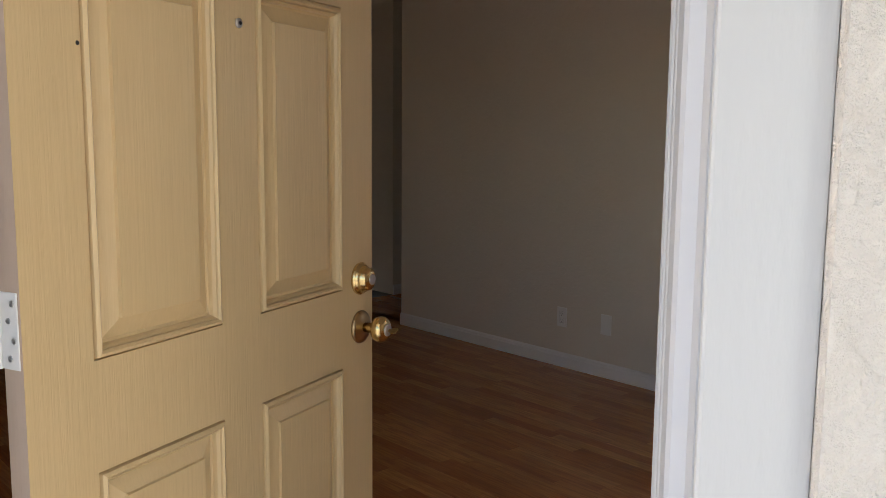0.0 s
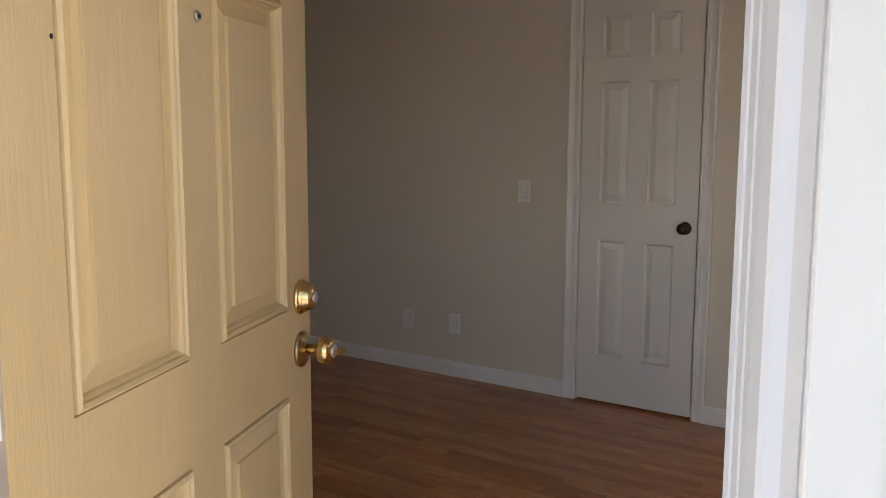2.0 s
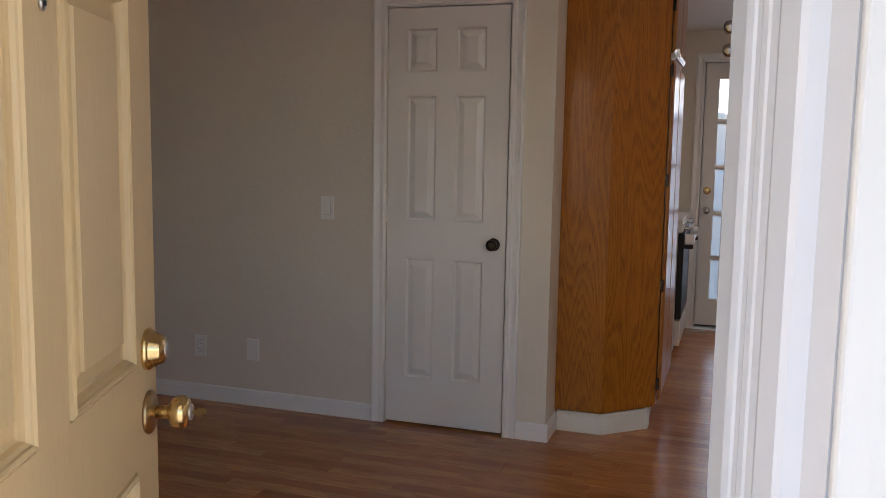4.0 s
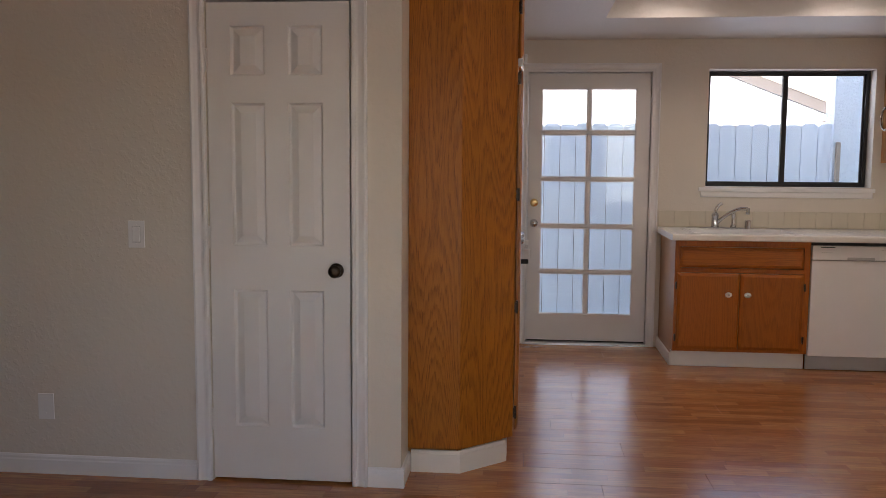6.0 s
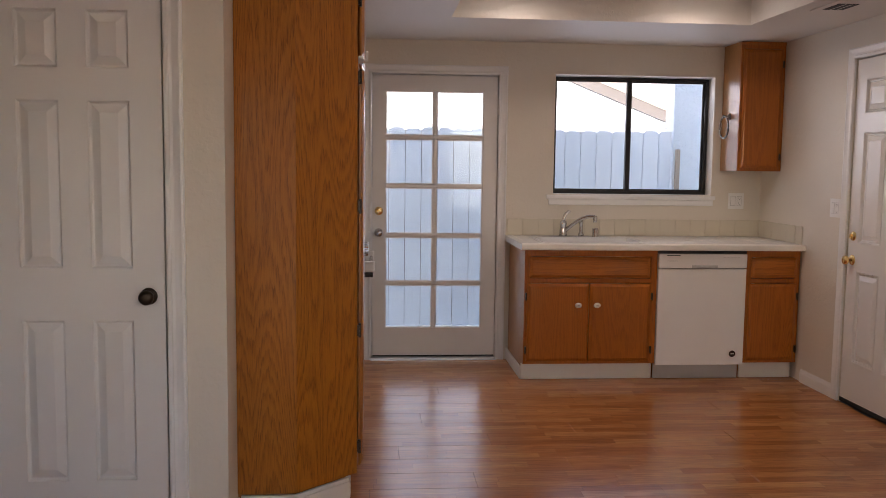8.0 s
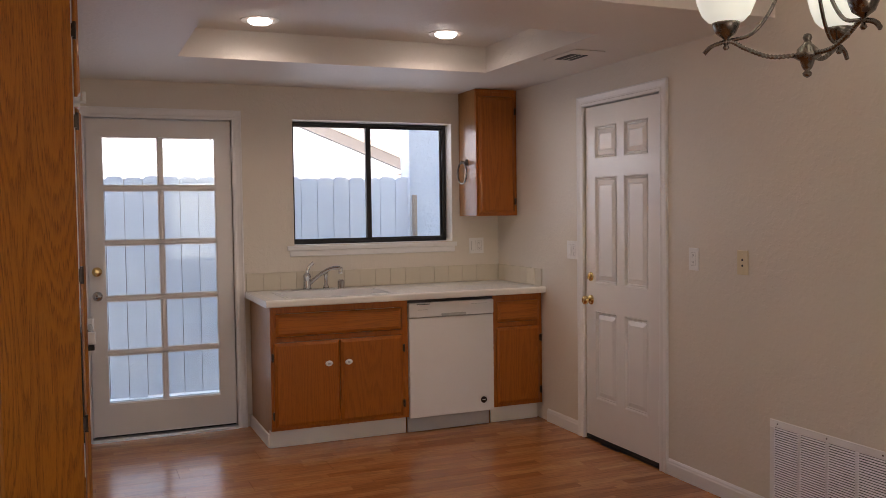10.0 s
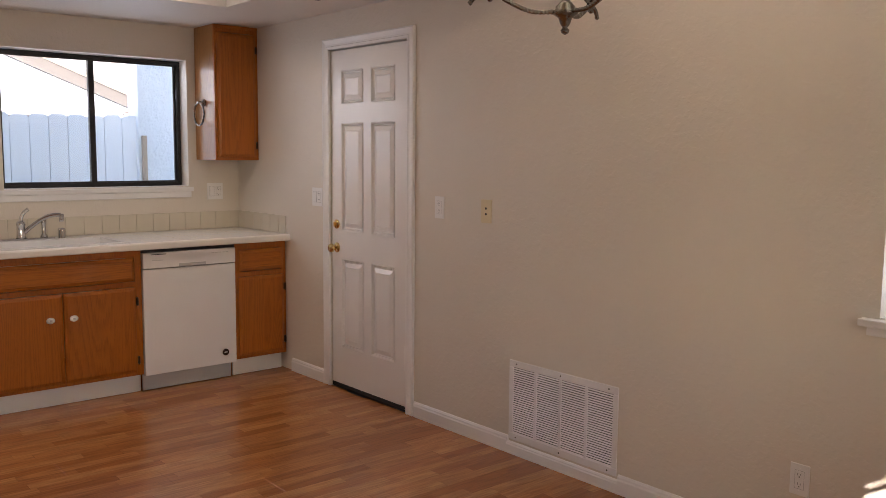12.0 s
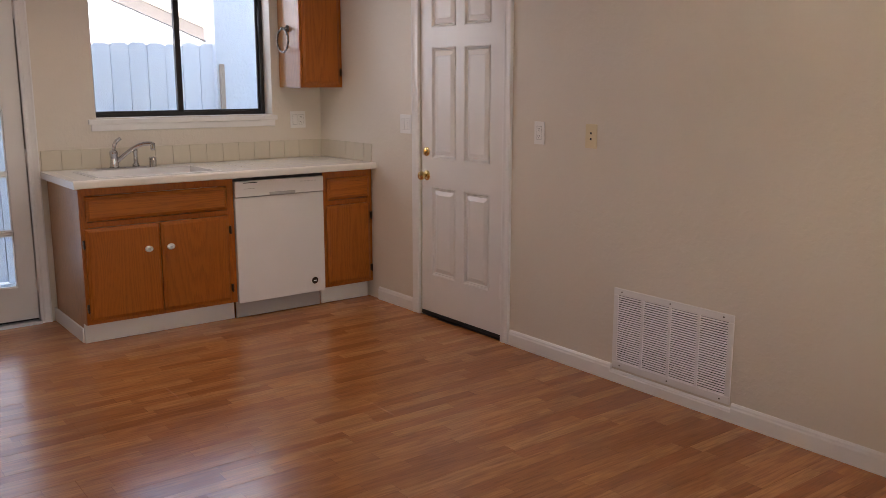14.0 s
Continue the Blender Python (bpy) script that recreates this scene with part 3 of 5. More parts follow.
def round_knob(parent, x, z, mat, rose=None, out=0.055, r=0.026):
    k = part("knob", lathe(bmesh.new(), [(0.009, 0), (0.009, -0.022), (0.014, -0.026), (r, -0.036), (r * 1.06, -0.044), (r * 0.9, -0.055), (r * 0.5, -0.060)], 24, "Y"), mat, parent, smooth=True)
    k.location = (x, 0, z)
    o = part("rosette", lathe(bmesh.new(), [(0.031, -0.0002), (0.031, -0.004), (0.026, -0.009), (0.012, -0.010)], 24, "Y"), rose or mat, parent, smooth=True)
    o.location = (x, 0, z)
    return k


# closet door, six moulded panels
cd = empty("door_1", facing_east(XC + 0.004, 2.376), "closed white six-panel closet door with dark bronze knob", "door", kind="structure")
W, Z0 = 0.603, 0.012
cells = []
for a, b in ((0.100, 0.246), (0.345, 0.490)):
    cells += [(a, b, 1.74, 1.94), (a, b, 1.03, 1.625), (a, b, 0.245, 0.84)]
panel_door(cd, W, 2.037, 0.035, cells, MOULDED, DOORW, lift=Z0)
for z in (1.80, 1.06, 0.27):
    butt_hinge(cd, -0.003, z, DOORW)
round_knob(cd, 0.545, 0.929, BRONZE)
casing("trim_closet_door", facing_east(XC, 2.382), 0.618, 2.048)
jambs("jamb_closet_door", facing_east(XC, 2.380), 0.615, 2.044, 0.12, stop=0.040)
# black panel in place of the closet's unlit inside
bm = boxm(-0.02, 0.64, 0.10, 0.118, 0, 2.05)
b = link_mesh("closet_backing", bm, BLACK)
b.matrix_world = facing_east(XC + 0.002, 2.38)
tagged(b, "black panel for the unlit closet behind the door", "closet", kind="structure")

# garage-side door, six embossed panels
gd = empty("door_2", facing_south(5.893, YG - 0.006), "closed glossy white six-panel door with brass knob and deadbolt", "door", kind="structure")
cells = []
for a, b in ((0.105, 0.335), (0.412, 0.642)):
    cells += [(a, b, 1.748, 1.945), (a, b, 0.985, 1.635), (a, b, 0.265, 0.815)]
panel_door(gd, 0.757, 2.065, 0.04, cells, EMBOSSED, GDOOR, lift=0.025)
for z in (1.83, 1.06, 0.30):
    butt_hinge(gd, 0.757, z, STEEL, 0.10)
round_knob(gd, 0.055, 0.878, BRASS, BRASS)
d = part("deadbolt", lathe(bmesh.new(), [(0.028, 0), (0.028, -0.006), (0.022, -0.012), (0.010, -0.013)], 24, "Y"), BRASS, gd, smooth=True)
d.location = (0.055, 0, 1.022)
d = part("thumbturn", boxm(-0.004, 0.004, -0.026, -0.012, -0.014, 0.014, bevel=0.002), BRASS, gd)
d.location = (0.055, 0, 1.022)
part("door_sweep", boxm(0.002, 0.755, -0.004, 0.006, 0.006, 0.030), BLACK, gd, "black rubber sweep")
part("catch", boxm(0.735, 0.752, -0.006, -0.001, 0.24, 0.38, bevel=0.002), PLASTIC, gd, "small white door catch")
casing("trim_garage_door", facing_south(5.900, YG), 0.772, 2.073)
jambs("jamb_garage_door", facing_south(5.900, YG), 0.772, 2.073, 0.14, stop=0.05)
# black panel stands for the unlit space past this door
b = link_mesh("garage_backing", boxm(-0.02, 0.79, 0.12, 0.138, 0, 2.07), BLACK)
b.matrix_world = facing_south(5.90, YG)
tagged(b, "black panel for the unlit space behind the door", "door backing", kind="structure")

# hall closet door far inside
hd = empty("door_3", pose(3.96, YN + 0.004, 0), "plain white door at the end of the hall", "door", kind="structure")
panel_door(hd, 0.67, 2.04, 0.035, [(0.11, 0.56, 1.12, 1.92), (0.11, 0.56, 0.25, 0.95)], MOULDED, DOORW, lift=0.012)
round_knob(hd, 0.61, 0.93, BRONZE)
casing("trim_hall_door", pose(3.955, YN, 0), 0.68, 2.045)

# ---------------------------------------------------------------- front door
# entry frame: local x from hinge to strike, local y into the house
ENTRY = pose(PX, PY, 0, 0, 0, -45)
DW, DT = 0.850, 0.035
fd = empty("door_4", pose(PX, PY, 0, 0, 0, 21.7) @ pose(0.004, -0.044, 0), "open tan six-panel front door with worn brass locks", "front door", kind="structure")
cells = []
for a, b in ((0.111, 0.375), (0.474, 0.735)):
    cells += [(a, b, 1.71, 1.92), (a, b, 1.046, 1.60), (a, b, 0.22, 0.886)]
# the outer face looks towards local -y, its back lies on the pin's line
panel_door(fd, DW, 2.035, DT, cells, BEADED, TAN, TANEDGE, lift=0.012)
part("viewer", lathe(bmesh.new(), [(0.008, 0), (0.008, -0.003), (0.0055, -0.005), (0.003, -0.004)], 20, "Y"), STEEL, fd, "small steel door viewer", True).location = (0.430, 0, 1.536)
part("viewer_lens", lathe(bmesh.new(), [(0.0032, -0.0045), (0.0030, -0.0056), (0.0012, -0.0060)], 14, "Y"), BLACK, fd, "dark glass lens", True).location = (0.430, 0, 1.536)
bm = lathe(bmesh.new(), [(0.033, 0), (0.034, -0.004), (0.031, -0.008), (0.027, -0.011), (0.028, -0.014), (0.024, -0.019), (0.024, -0.022), (0.021, -0.027), (0.013, -0.030)], 32, "Y")
part("deadbolt", bm, BRASS, fd, "worn polished brass deadbolt", True).location = (0.800, 0, 1.062)
part("keyhole", lathe(bmesh.new(), [(0.011, -0.029), (0.011, -0.032), (0.008, -0.0325)], 20, "Y"), STEEL, fd, "steel lock cylinder", True).location = (0.800, 0, 1.062)
part("rosette", lathe(bmesh.new(), [(0.034, 0), (0.035, -0.003), (0.033, -0.007), (0.026, -0.010), (0.012, -0.013)], 32, "Y"), AGED, fd, "tarnished brass rosette", True).location = (0.800, 0, 0.960)
bm = lathe(bmesh.new(), [(0.010, -0.010), (0.011, -0.030), (0.013, -0.034), (0.024, -0.040), (0.0265, -0.048), (0.0265, -0.056), (0.022, -0.063), (0.015, -0.066)], 32, "Y")
part("knob", bm, BRASS, fd, "worn brass door knob", True).location = (0.800, 0, 0.960)
part("cylinder", lathe(bmesh.new(), [(0.013, -0.0655), (0.013, -0.069), (0.010, -0.070)], 20, "Y"), STEEL, fd, "steel key cylinder", True).location = (0.800, 0, 0.960)
bm = bmesh.new()
box(bm, -0.0010, 0.0010, -0.074, -0.068, -0.004, 0.004)
prof = [(-0.074, -0.006), (-0.078, -0.010), (-0.086, -0.011), (-0.091, -0.007), (-0.092, 0.002), (-0.087, 0.009), (-0.079, 0.009), (-0.074, 0.005)]
lo = [bm.verts.new((-0.0011, y, z)) for y, z in prof]
hi = [bm.verts.new((0.0011, y, z)) for y, z in prof]
bm.faces.new(lo), bm.faces.new(hi)
for i in range(len(prof)):
    j = (i + 1) % len(prof)
    bm.faces.new((lo[i], lo[j], hi[j], hi[i]))
k = part("key", bm, BRASS, fd, "brass key left in the knob")
k.location, k.rotation_euler = (0.800, 0, 0.960), (0, radians(70), 0)
part("nail_hole", lathe(bmesh.new(), [(0.0032, -0.0006), (0.0030, -0.0009), (0.0008, -0.0008)], 10, "Y"), BLACK, fd, "small dark nail hole").location = (0.106, 0, 1.474)
part("latch_plate", boxm(DW + 0.0002, DW + 0.0016, 0.006, 0.029, 0.93, 0.99), STEEL, fd)


def leaf_hinge(parent, z):
    bm = bmesh.new()
    box(bm, -0.0024, -0.0004, 0.003, 0.035, -0.050, 0.050, bevel=0.0008)
    lathe(bm, [(0.0065, -0.050), (0.0065, 0.050)], 12, at=(-0.004, 0.041, 0))
    lathe(bm, [(0.0068, 0.050), (0.0075, 0.053), (0.004, 0.058)], 12, at=(-0.004, 0.041, 0))
    for q in (-0.017, 0.017):
        lathe(bm, [(0.0072, q - 0.0006), (0.0072, q + 0.0006)], 12, at=(-0.004, 0.041, 0))
    hob = part("hinge", bm, PLASTIC, parent, "white painted butt hinge")
    hob.location = (0, 0, z)
    for dy, dz in ((0.012, 0.036), (0.020, 0.013), (0.011, -0.012), (0.019, -0.036)):
        s = bmesh.new()
        lathe(s, [(0.0042, -0.0025), (0.0040, -0.0034), (0.0012, -0.0030)], 12, "X", (0, dy, dz))
        box(s, -0.0036, -0.0031, dy - 0.0028, dy + 0.0028, dz - 0.0006, dz + 0.0006)
        part("screw", s, STEEL, hob, "steel cross-head screw")
    return hob


for z in (1.80, 1.109, 0.28):
    leaf_hinge(fd, z)

# entry jamb: rebate for the door, a weatherstrip stop with beads, then the outer jamb and flat trim
def jamb_leg(name, side):
    """Section along local y, extruded up; side +1 is the strike side."""
    x0 = OPEN_W if side > 0 else -0.020
    s = side
    pts = [(0.014, 0.008), (0.014, -0.034), (-0.010, -0.038), (-0.019, -0.045), (-0.0175, -0.053), (-0.0155, -0.056), (-0.0155, -0.062),
           (-0.0172, -0.064), (-0.0172, -0.071), (-0.0158, -0.074), (-0.0158, -0.083), (-0.018, -0.087), (-0.018, -0.110), (-0.014, -0.117),
           (0.001, -0.127), (0.001, -0.156), (0.035, -0.156), (0.035, 0.008)]
    bm = bmesh.new()
    prism(bm, [(x0 + s * a, b) for a, b in pts], -0.02, OPEN_H)
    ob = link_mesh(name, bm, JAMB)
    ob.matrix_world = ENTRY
    return tagged(ob, "thickly painted white entry door jamb with weatherstrip stop", "door jamb", kind="structure")


jamb_leg("jamb_strike", 1)
jamb_leg("jamb_hinge", -1)
bm = bmesh.new()
box(bm, -0.055, OPEN_W + 0.035, -0.156, 0.008, OPEN_H, OPEN_H + 0.035)
box(bm, 0.0, OPEN_W, -0.10, -0.05, OPEN_H - 0.012, OPEN_H - 0.0005)
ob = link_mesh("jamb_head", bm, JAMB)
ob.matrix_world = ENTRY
tagged(ob, "white painted entry door head", "door jamb", kind="structure")
bm = bmesh.new()
box(bm, OPEN_W + 0.002, OPEN_W + 0.1205, -0.166, -0.1565, -0.02, OPEN_H + 0.12, bevel=0.004, seg=2)
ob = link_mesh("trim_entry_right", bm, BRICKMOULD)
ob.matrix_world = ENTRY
tagged(ob, "flat white painted exterior door trim board", "trim", kind="structure")
bm = bmesh.new()
box(bm, -0.133, -0.018, -0.166, -0.1565, -0.02, OPEN_H + 0.12, bevel=0.004, seg=2)
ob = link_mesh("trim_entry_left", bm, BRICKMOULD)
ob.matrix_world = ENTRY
tagged(ob, "flat white painted exterior door trim board", "trim", kind="structure")
bm = bmesh.new()
box(bm, -0.016, OPEN_W + 0.001, -0.166, -0.1565, OPEN_H + 0.002, OPEN_H + 0.12, bevel=0.004, seg=2)
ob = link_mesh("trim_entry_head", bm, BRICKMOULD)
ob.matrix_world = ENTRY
tagged(ob, "flat white painted exterior head trim", "trim", kind="structure")
sp = empty("strike_plate", ENTRY, "white painted metal strike plate set in the jamb", "strike plate")
part("plate", boxm(OPEN_W + 0.0122, OPEN_W + 0.0138, -0.032, -0.004, 0.93, 1.00, bevel=0.0006), JAMB, sp)
part("slot", boxm(OPEN_W + 0.0114, OPEN_W + 0.0121, -0.030, -0.014, 0.950, 0.978), BLACK, sp, "dark latch hole")
dg = empty("door_guard", ENTRY, "small metal security latch post on the inner jamb", "door latch")
part("plate", boxm(OPEN_W + 0.034, OPEN_W + 0.064, 0.0165, 0.0235, 1.485, 1.535, bevel=0.002), NICKEL, dg)
for z in (1.497, 1.522):
    part("post", lathe(bmesh.new(), [(0.005, 0.0237), (0.005, 0.034), (0.0075, 0.036), (0.0075, 0.044), (0.004, 0.046)], 14, "Y", (OPEN_W + 0.044, 0, z)), CHROME, dg, "shiny metal post", True)
bm = boxm(-0.03, OPEN_W + 0.03, -0.164, 0.04, -0.034, 0.008, bevel=0.006, seg=2)
ob = link_mesh("threshold", bm, STEEL)
ob.matrix_world = ENTRY
tagged(ob, "worn metal door threshold", "threshold", kind="structure")
# stucco skin beyond the trim, lapping the boards a little
bm = bmesh.new()
box(bm, OPEN_W + 0.121, 1.32, -0.186, -0.1505, -0.03, 2.24)
box(bm, -0.42, -0.134, -0.186, -0.1505, -0.03, 2.24)
box(bm, -0.134, OPEN_W + 0.121, -0.186, -0.1505, OPEN_H + 0.121, 2.24)
ob = link_mesh("stucco_entry", bm, STUCCO)
ob.matrix_world = ENTRY
tagged(ob, "rough cream stucco on the entry wall", "stucco", kind="structure")
casing("trim_entry_inside", pose(PX + U45 * (OPEN_W + 0.032), PY - U45 * (OPEN_W + 0.032), 0, 0, 0, 135), OPEN_W + 0.046, OPEN_H + 0.014, 1.0)

# ---------------------------------------------------------------- windows and the glazed door
# kitchen window: dark aluminium slider set back in a plastered opening
kw = empty("window_1", facing_east(XK, -0.285), "dark aluminium sliding window over the sink", "window", kind="structure")
WW, WZ0, WZ1, WD = 1.18, 1.215, 2.075, 0.105
bm = bmesh.new()
for a in ((0.004, WW - 0.004, WZ0 + 0.004, WZ0 + 0.030), (0.004, WW - 0.004, WZ1 - 0.028, WZ1 - 0.004), (0.004, 0.022, WZ0 + 0.030, WZ1 - 0.028), (WW - 0.028, WW - 0.004, WZ0 + 0.030, WZ1 - 0.028)):
    box(bm, a[0], a[1], WD, WD + 0.043, a[2], a[3], bevel=0.002)
part("frame", bm, DARKFRAME, kw)
for x0, x1, y in ((0.022, 0.596, WD + 0.006), (0.560, WW - 0.028, WD + 0.024)):
    bm = bmesh.new()
    box(bm, x0, x0 + (0.012 if x0 < 0.1 else 0.030), y, y + 0.016, WZ0 + 0.030, WZ1 - 0.028, bevel=0.0015)
    box(bm, x1 - (0.036 if x1 < 0.7 else 0.012), x1, y, y + 0.016, WZ0 + 0.030, WZ1 - 0.028, bevel=0.0015)
    box(bm, x0, x1, y + 0.001, y + 0.015, WZ0 + 0.030, WZ0 + 0.040)
    box(bm, x0, x1, y + 0.001, y + 0.015, WZ1 - 0.038, WZ1 - 0.028)
    sash = part("sash", bm, DARKFRAME, kw)
    g = part("pane", boxm(x0 + 0.005, x1 - 0.005, y + 0.006, y + 0.010, WZ0 + 0.035, WZ1 - 0.033), GLASS, sash)
    g.visible_shadow = False
part("latch", boxm(0.566, 0.590, WD - 0.006, WD + 0.006, 1.98, 2.02, bevel=0.002), DARKFRAME, kw)
bm = bmesh.new()
box(bm, -0.050, WW + 0.028, -0.022, -0.0005, 1.182, 1.212, bevel=0.004, seg=2)
box(bm, -0.034, WW + 0.014, -0.012, -0.0005, 1.140, 1.1815, bevel=0.003)
box(bm, 0.001, WW - 0.001, 0.0, WD, 1.2155, 1.219)
part("sill", bm, TRIM, kw, "white painted wooden stool and apron")

# ten-lite glazed door to the yard
gdw = empty("door_5", facing_east(XK + 0.012, 1.022), "closed white ten-pane glazed door to the yard", "glazed door", kind="structure")
GX = (0.090, 0.432, 0.455, 0.792)
GZ = [0.232, 0.548, 0.572, 0.895, 0.920, 1.252, 1.276, 1.598, 1.624, 1.938]
bm = bmesh.new()
T = 0.040
box(bm, 0.0, GX[0], 0, T, 0.031, 2.047)
box(bm, GX[3], 0.893, 0, T, 0.031, 2.047)
box(bm, GX[0], GX[3], 0, T, 0.031, GZ[0])
box(bm, GX[0], GX[3], 0, T, GZ[9], 2.047)
part("frame", bm, DOORW, gdw)
part("door_sweep", boxm(0.002, 0.891, 0.004, 0.034, 0.0205, 0.0305), BLACK, gdw, "black rubber sweep")
for z0, z1 in zip(GZ[1::2], GZ[2::2]):
    part("muntin", boxm(GX[0], GX[3], 0.006, T - 0.006, z0, z1, bevel=0.005, seg=2), DOORW, gdw)
for a, b in zip([GZ[0]] + GZ[2::2], GZ[1::2]):
    part("muntin", boxm(GX[1], GX[2], 0.006, T - 0.006, a, b, bevel=0.004, seg=2), DOORW, gdw)
    for x0, x1 in ((GX[0], GX[1]), (GX[2], GX[3])):
        g = part("pane", boxm(x0, x1, 0.018, 0.022, a, b), GLASS, gdw)
        g.visible_shadow = False
        bead = bmesh.new()
        for q in ((x0, x0 + 0.008, a, b), (x1 - 0.008, x1, a, b), (x0 + 0.008, x1 - 0.008, a, a + 0.008), (x0 + 0.008, x1 - 0.008, b - 0.008, b)):
            box(bead, q[0], q[1], 0.008, 0.0178, q[2], q[3])
        part("glazing_bead", bead, DOORW, gdw)
for z in (1.83, 1.00, 0.24):
    butt_hinge(gdw, 0.897, z, DOORW)
round_knob(gdw, 0.045, 0.928, CHROME, CHROME)
part("deadbolt", lathe(bmesh.new(), [(0.030, 0), (0.030, -0.006), (0.024, -0.014), (0.012, -0.016)], 24, "Y"), BRASS, gdw, "brass deadbolt", True).location = (0.045, 0, 1.083)
part("thumbturn", boxm(-0.014, 0.014, -0.028, -0.015, -0.004, 0.004, bevel=0.002), BRASS, gdw, "brass thumbturn").location = (0.045, 0, 1.083)
casing("trim_yard_door", facing_east(XK, 1.030), 0.905, 2.057)
jambs("jamb_yard_door", facing_east(XK, 1.030), 0.905, 2.057, 0.14, stop=0.055)
ob = link_mesh("threshold_yard", boxm(-0.005, 0.91, -0.03, 0.16, -0.004, 0.020, bevel=0.004), STEEL)
ob.matrix_world = facing_east(XK, 1.03)
tagged(ob, "brushed metal threshold under the glazed door", "threshold", kind="structure")


def blind_window(name, m, w, z0, z1, tilt, label, inset=0.012):
    """A white window with a closed-ish horizontal blind hung in its opening."""
    top = empty(name, m, label, "window", kind="structure")
    bm = bmesh.new()
    for a in ((0.002, w - 0.002, z0 + 0.002, z0 + 0.04), (0.002, w - 0.002, z1 - 0.04, z1 - 0.002), (0.002, 0.04, z0 + 0.04, z1 - 0.04), (w - 0.04, w - 0.002, z0 + 0.04, z1 - 0.04), (w / 2 - 0.02, w / 2 + 0.02, z0 + 0.04, z1 - 0.04))[: 5 if w > 1 else 4]:
        box(bm, a[0], a[1], 0.095, 0.135, a[2], a[3], bevel=0.002)
    part("frame", bm, TRIM, top)
    g = part("pane", boxm(0.03, w - 0.03, 0.112, 0.116, z0 + 0.03, z1 - 0.03), GLASS, top)
    g.visible_shadow = False
    bm = bmesh.new()
    box(bm, -0.055, w + 0.055, -0.045, -0.0005, z0 - 0.025, z0 - 0.001, bevel=0.004, seg=2)
    box(bm, 0.001, w - 0.001, 0.0, 0.094, z0 + 0.0005, z0 + 0.004)
    box(bm, -0.035, w + 0.035, -0.020, -0.0005, z0 - 0.058, z0 - 0.0255, bevel=0.006, seg=2)
    part("sill", bm, TRIM, top, "white painted wooden sill and apron")
    bl = empty("blind", m, "white horizontal slatted blind hanging in the window, lowered", "window blind")
    part("headrail", boxm(0.008, w - 0.008, 0.015, 0.070, z1 - 0.05, z1 - 0.003, bevel=0.002), SLAT, bl)
    me = None
    z = z0 + 0.075
    while z < z1 - 0.06:
        if me is None:
            bm = bmesh.new()
            sec = [(-0.025 + 0.05 * i / 6, 0.003 * (1 - (2 * i / 6 - 1) ** 2)) for i in range(7)]
            sec = [(y, q + 0.0013) for y, q in sec] + [(y, q - 0.0013) for y, q in reversed(sec)]
            c, s = math.cos(radians(tilt)), math.sin(radians(tilt))
            sweep_section(bm, [(y * c - q * s, y * s + q * c) for y, q in sec], w - 0.012 - inset)
            sl = part("slat", bm, SLAT, bl)
            me = sl.data
        else:
            sl = new("slat", me)
            sl.parent = bl
        sl.location = (inset, 0.042, z)
        z += 0.044
    part("bottom_rail", boxm(inset, w - 0.012, 0.020, 0.066, z0 + 0.022, z0 + 0.040, bevel=0.003), SLAT, bl)
    for x in (inset + 0.09, w - 0.10) + ((w / 2,) if w > 1 else ()):
        bm = bmesh.new()
        box(bm, x - 0.001, x + 0.001, 0.067, 0.0685, z0 + 0.03, z1 - 0.05)
        z = z0 + 0.062
        while z < z1 - 0.09:
            # white dash stands for daylight coming through the slat's cord hole
            box(bm, x - 0.0022, x + 0.0022, 0.0150, 0.0172, z, z + 0.024)
            box(bm, x - 0.0006, x + 0.0006, 0.0166, 0.0172, z + 0.024, z + 0.044)
            z += 0.044
        part("cord_with_light_dashes", bm, PLASTIC, bl, "ladder cord with white dashes for light through the slats")
    part("cord_tag", boxm(inset + 0.01, inset + 0.028, 0.014, 0.018, z0 + 0.050, z0 + 0.058), BLACK, bl, "small black tag")
    return top


blind_window("window_2", facing_south(2.578, YG), 1.178, 0.93, 2.10, 66, "white-framed window with a lowered slatted blind", 0.040)
# added, unseen: lets sky light in onto the closet wall
blind_window("fill_window", pose(XL, 2.05, 0, 0, 0, 90), 1.40, 0.90, 2.10, 25, "added unseen window with a slatted blind, for fill light")
blind_window("window_3", pose(XF, -0.74, 0, 0, 0, 90), 0.70, 0.80, 2.05, 13, "narrow white-framed front window with open slats")

# ---------------------------------------------------------------- kitchen run under the window
XFC, XCE = 6.445, 6.392     # cabinet face and counter edge


def knob_white(parent, x, z):
    k = part("knob", lathe(bmesh.new(), [(0.006, 0.0), (0.006, -0.012), (0.014, -0.015), (0.019, -0.021), (0.016, -0.027), (0.006, -0.029)], 20, "Y"), PLASTIC, parent, "white ceramic knob", True)
    k.location, k.scale = (x, -0.019, z), (1.25, 1, 0.95)
    part("inlay", boxm(-0.006, 0.006, -0.0298, -0.0288, -0.006, 0.006, bevel=0.0004), GREYPL, k, "small grey printed mark")
    return k


def face_frame(bm, w, z0, z1, rails, stile=0.04):
    box(bm, 0, stile, 0, 0.02, z0, z1)
    box(bm, w - stile, w, 0, 0.02, z0, z1)
    for a, b in rails:
        box(bm, stile, w - stile, 0, 0.02, a, b)


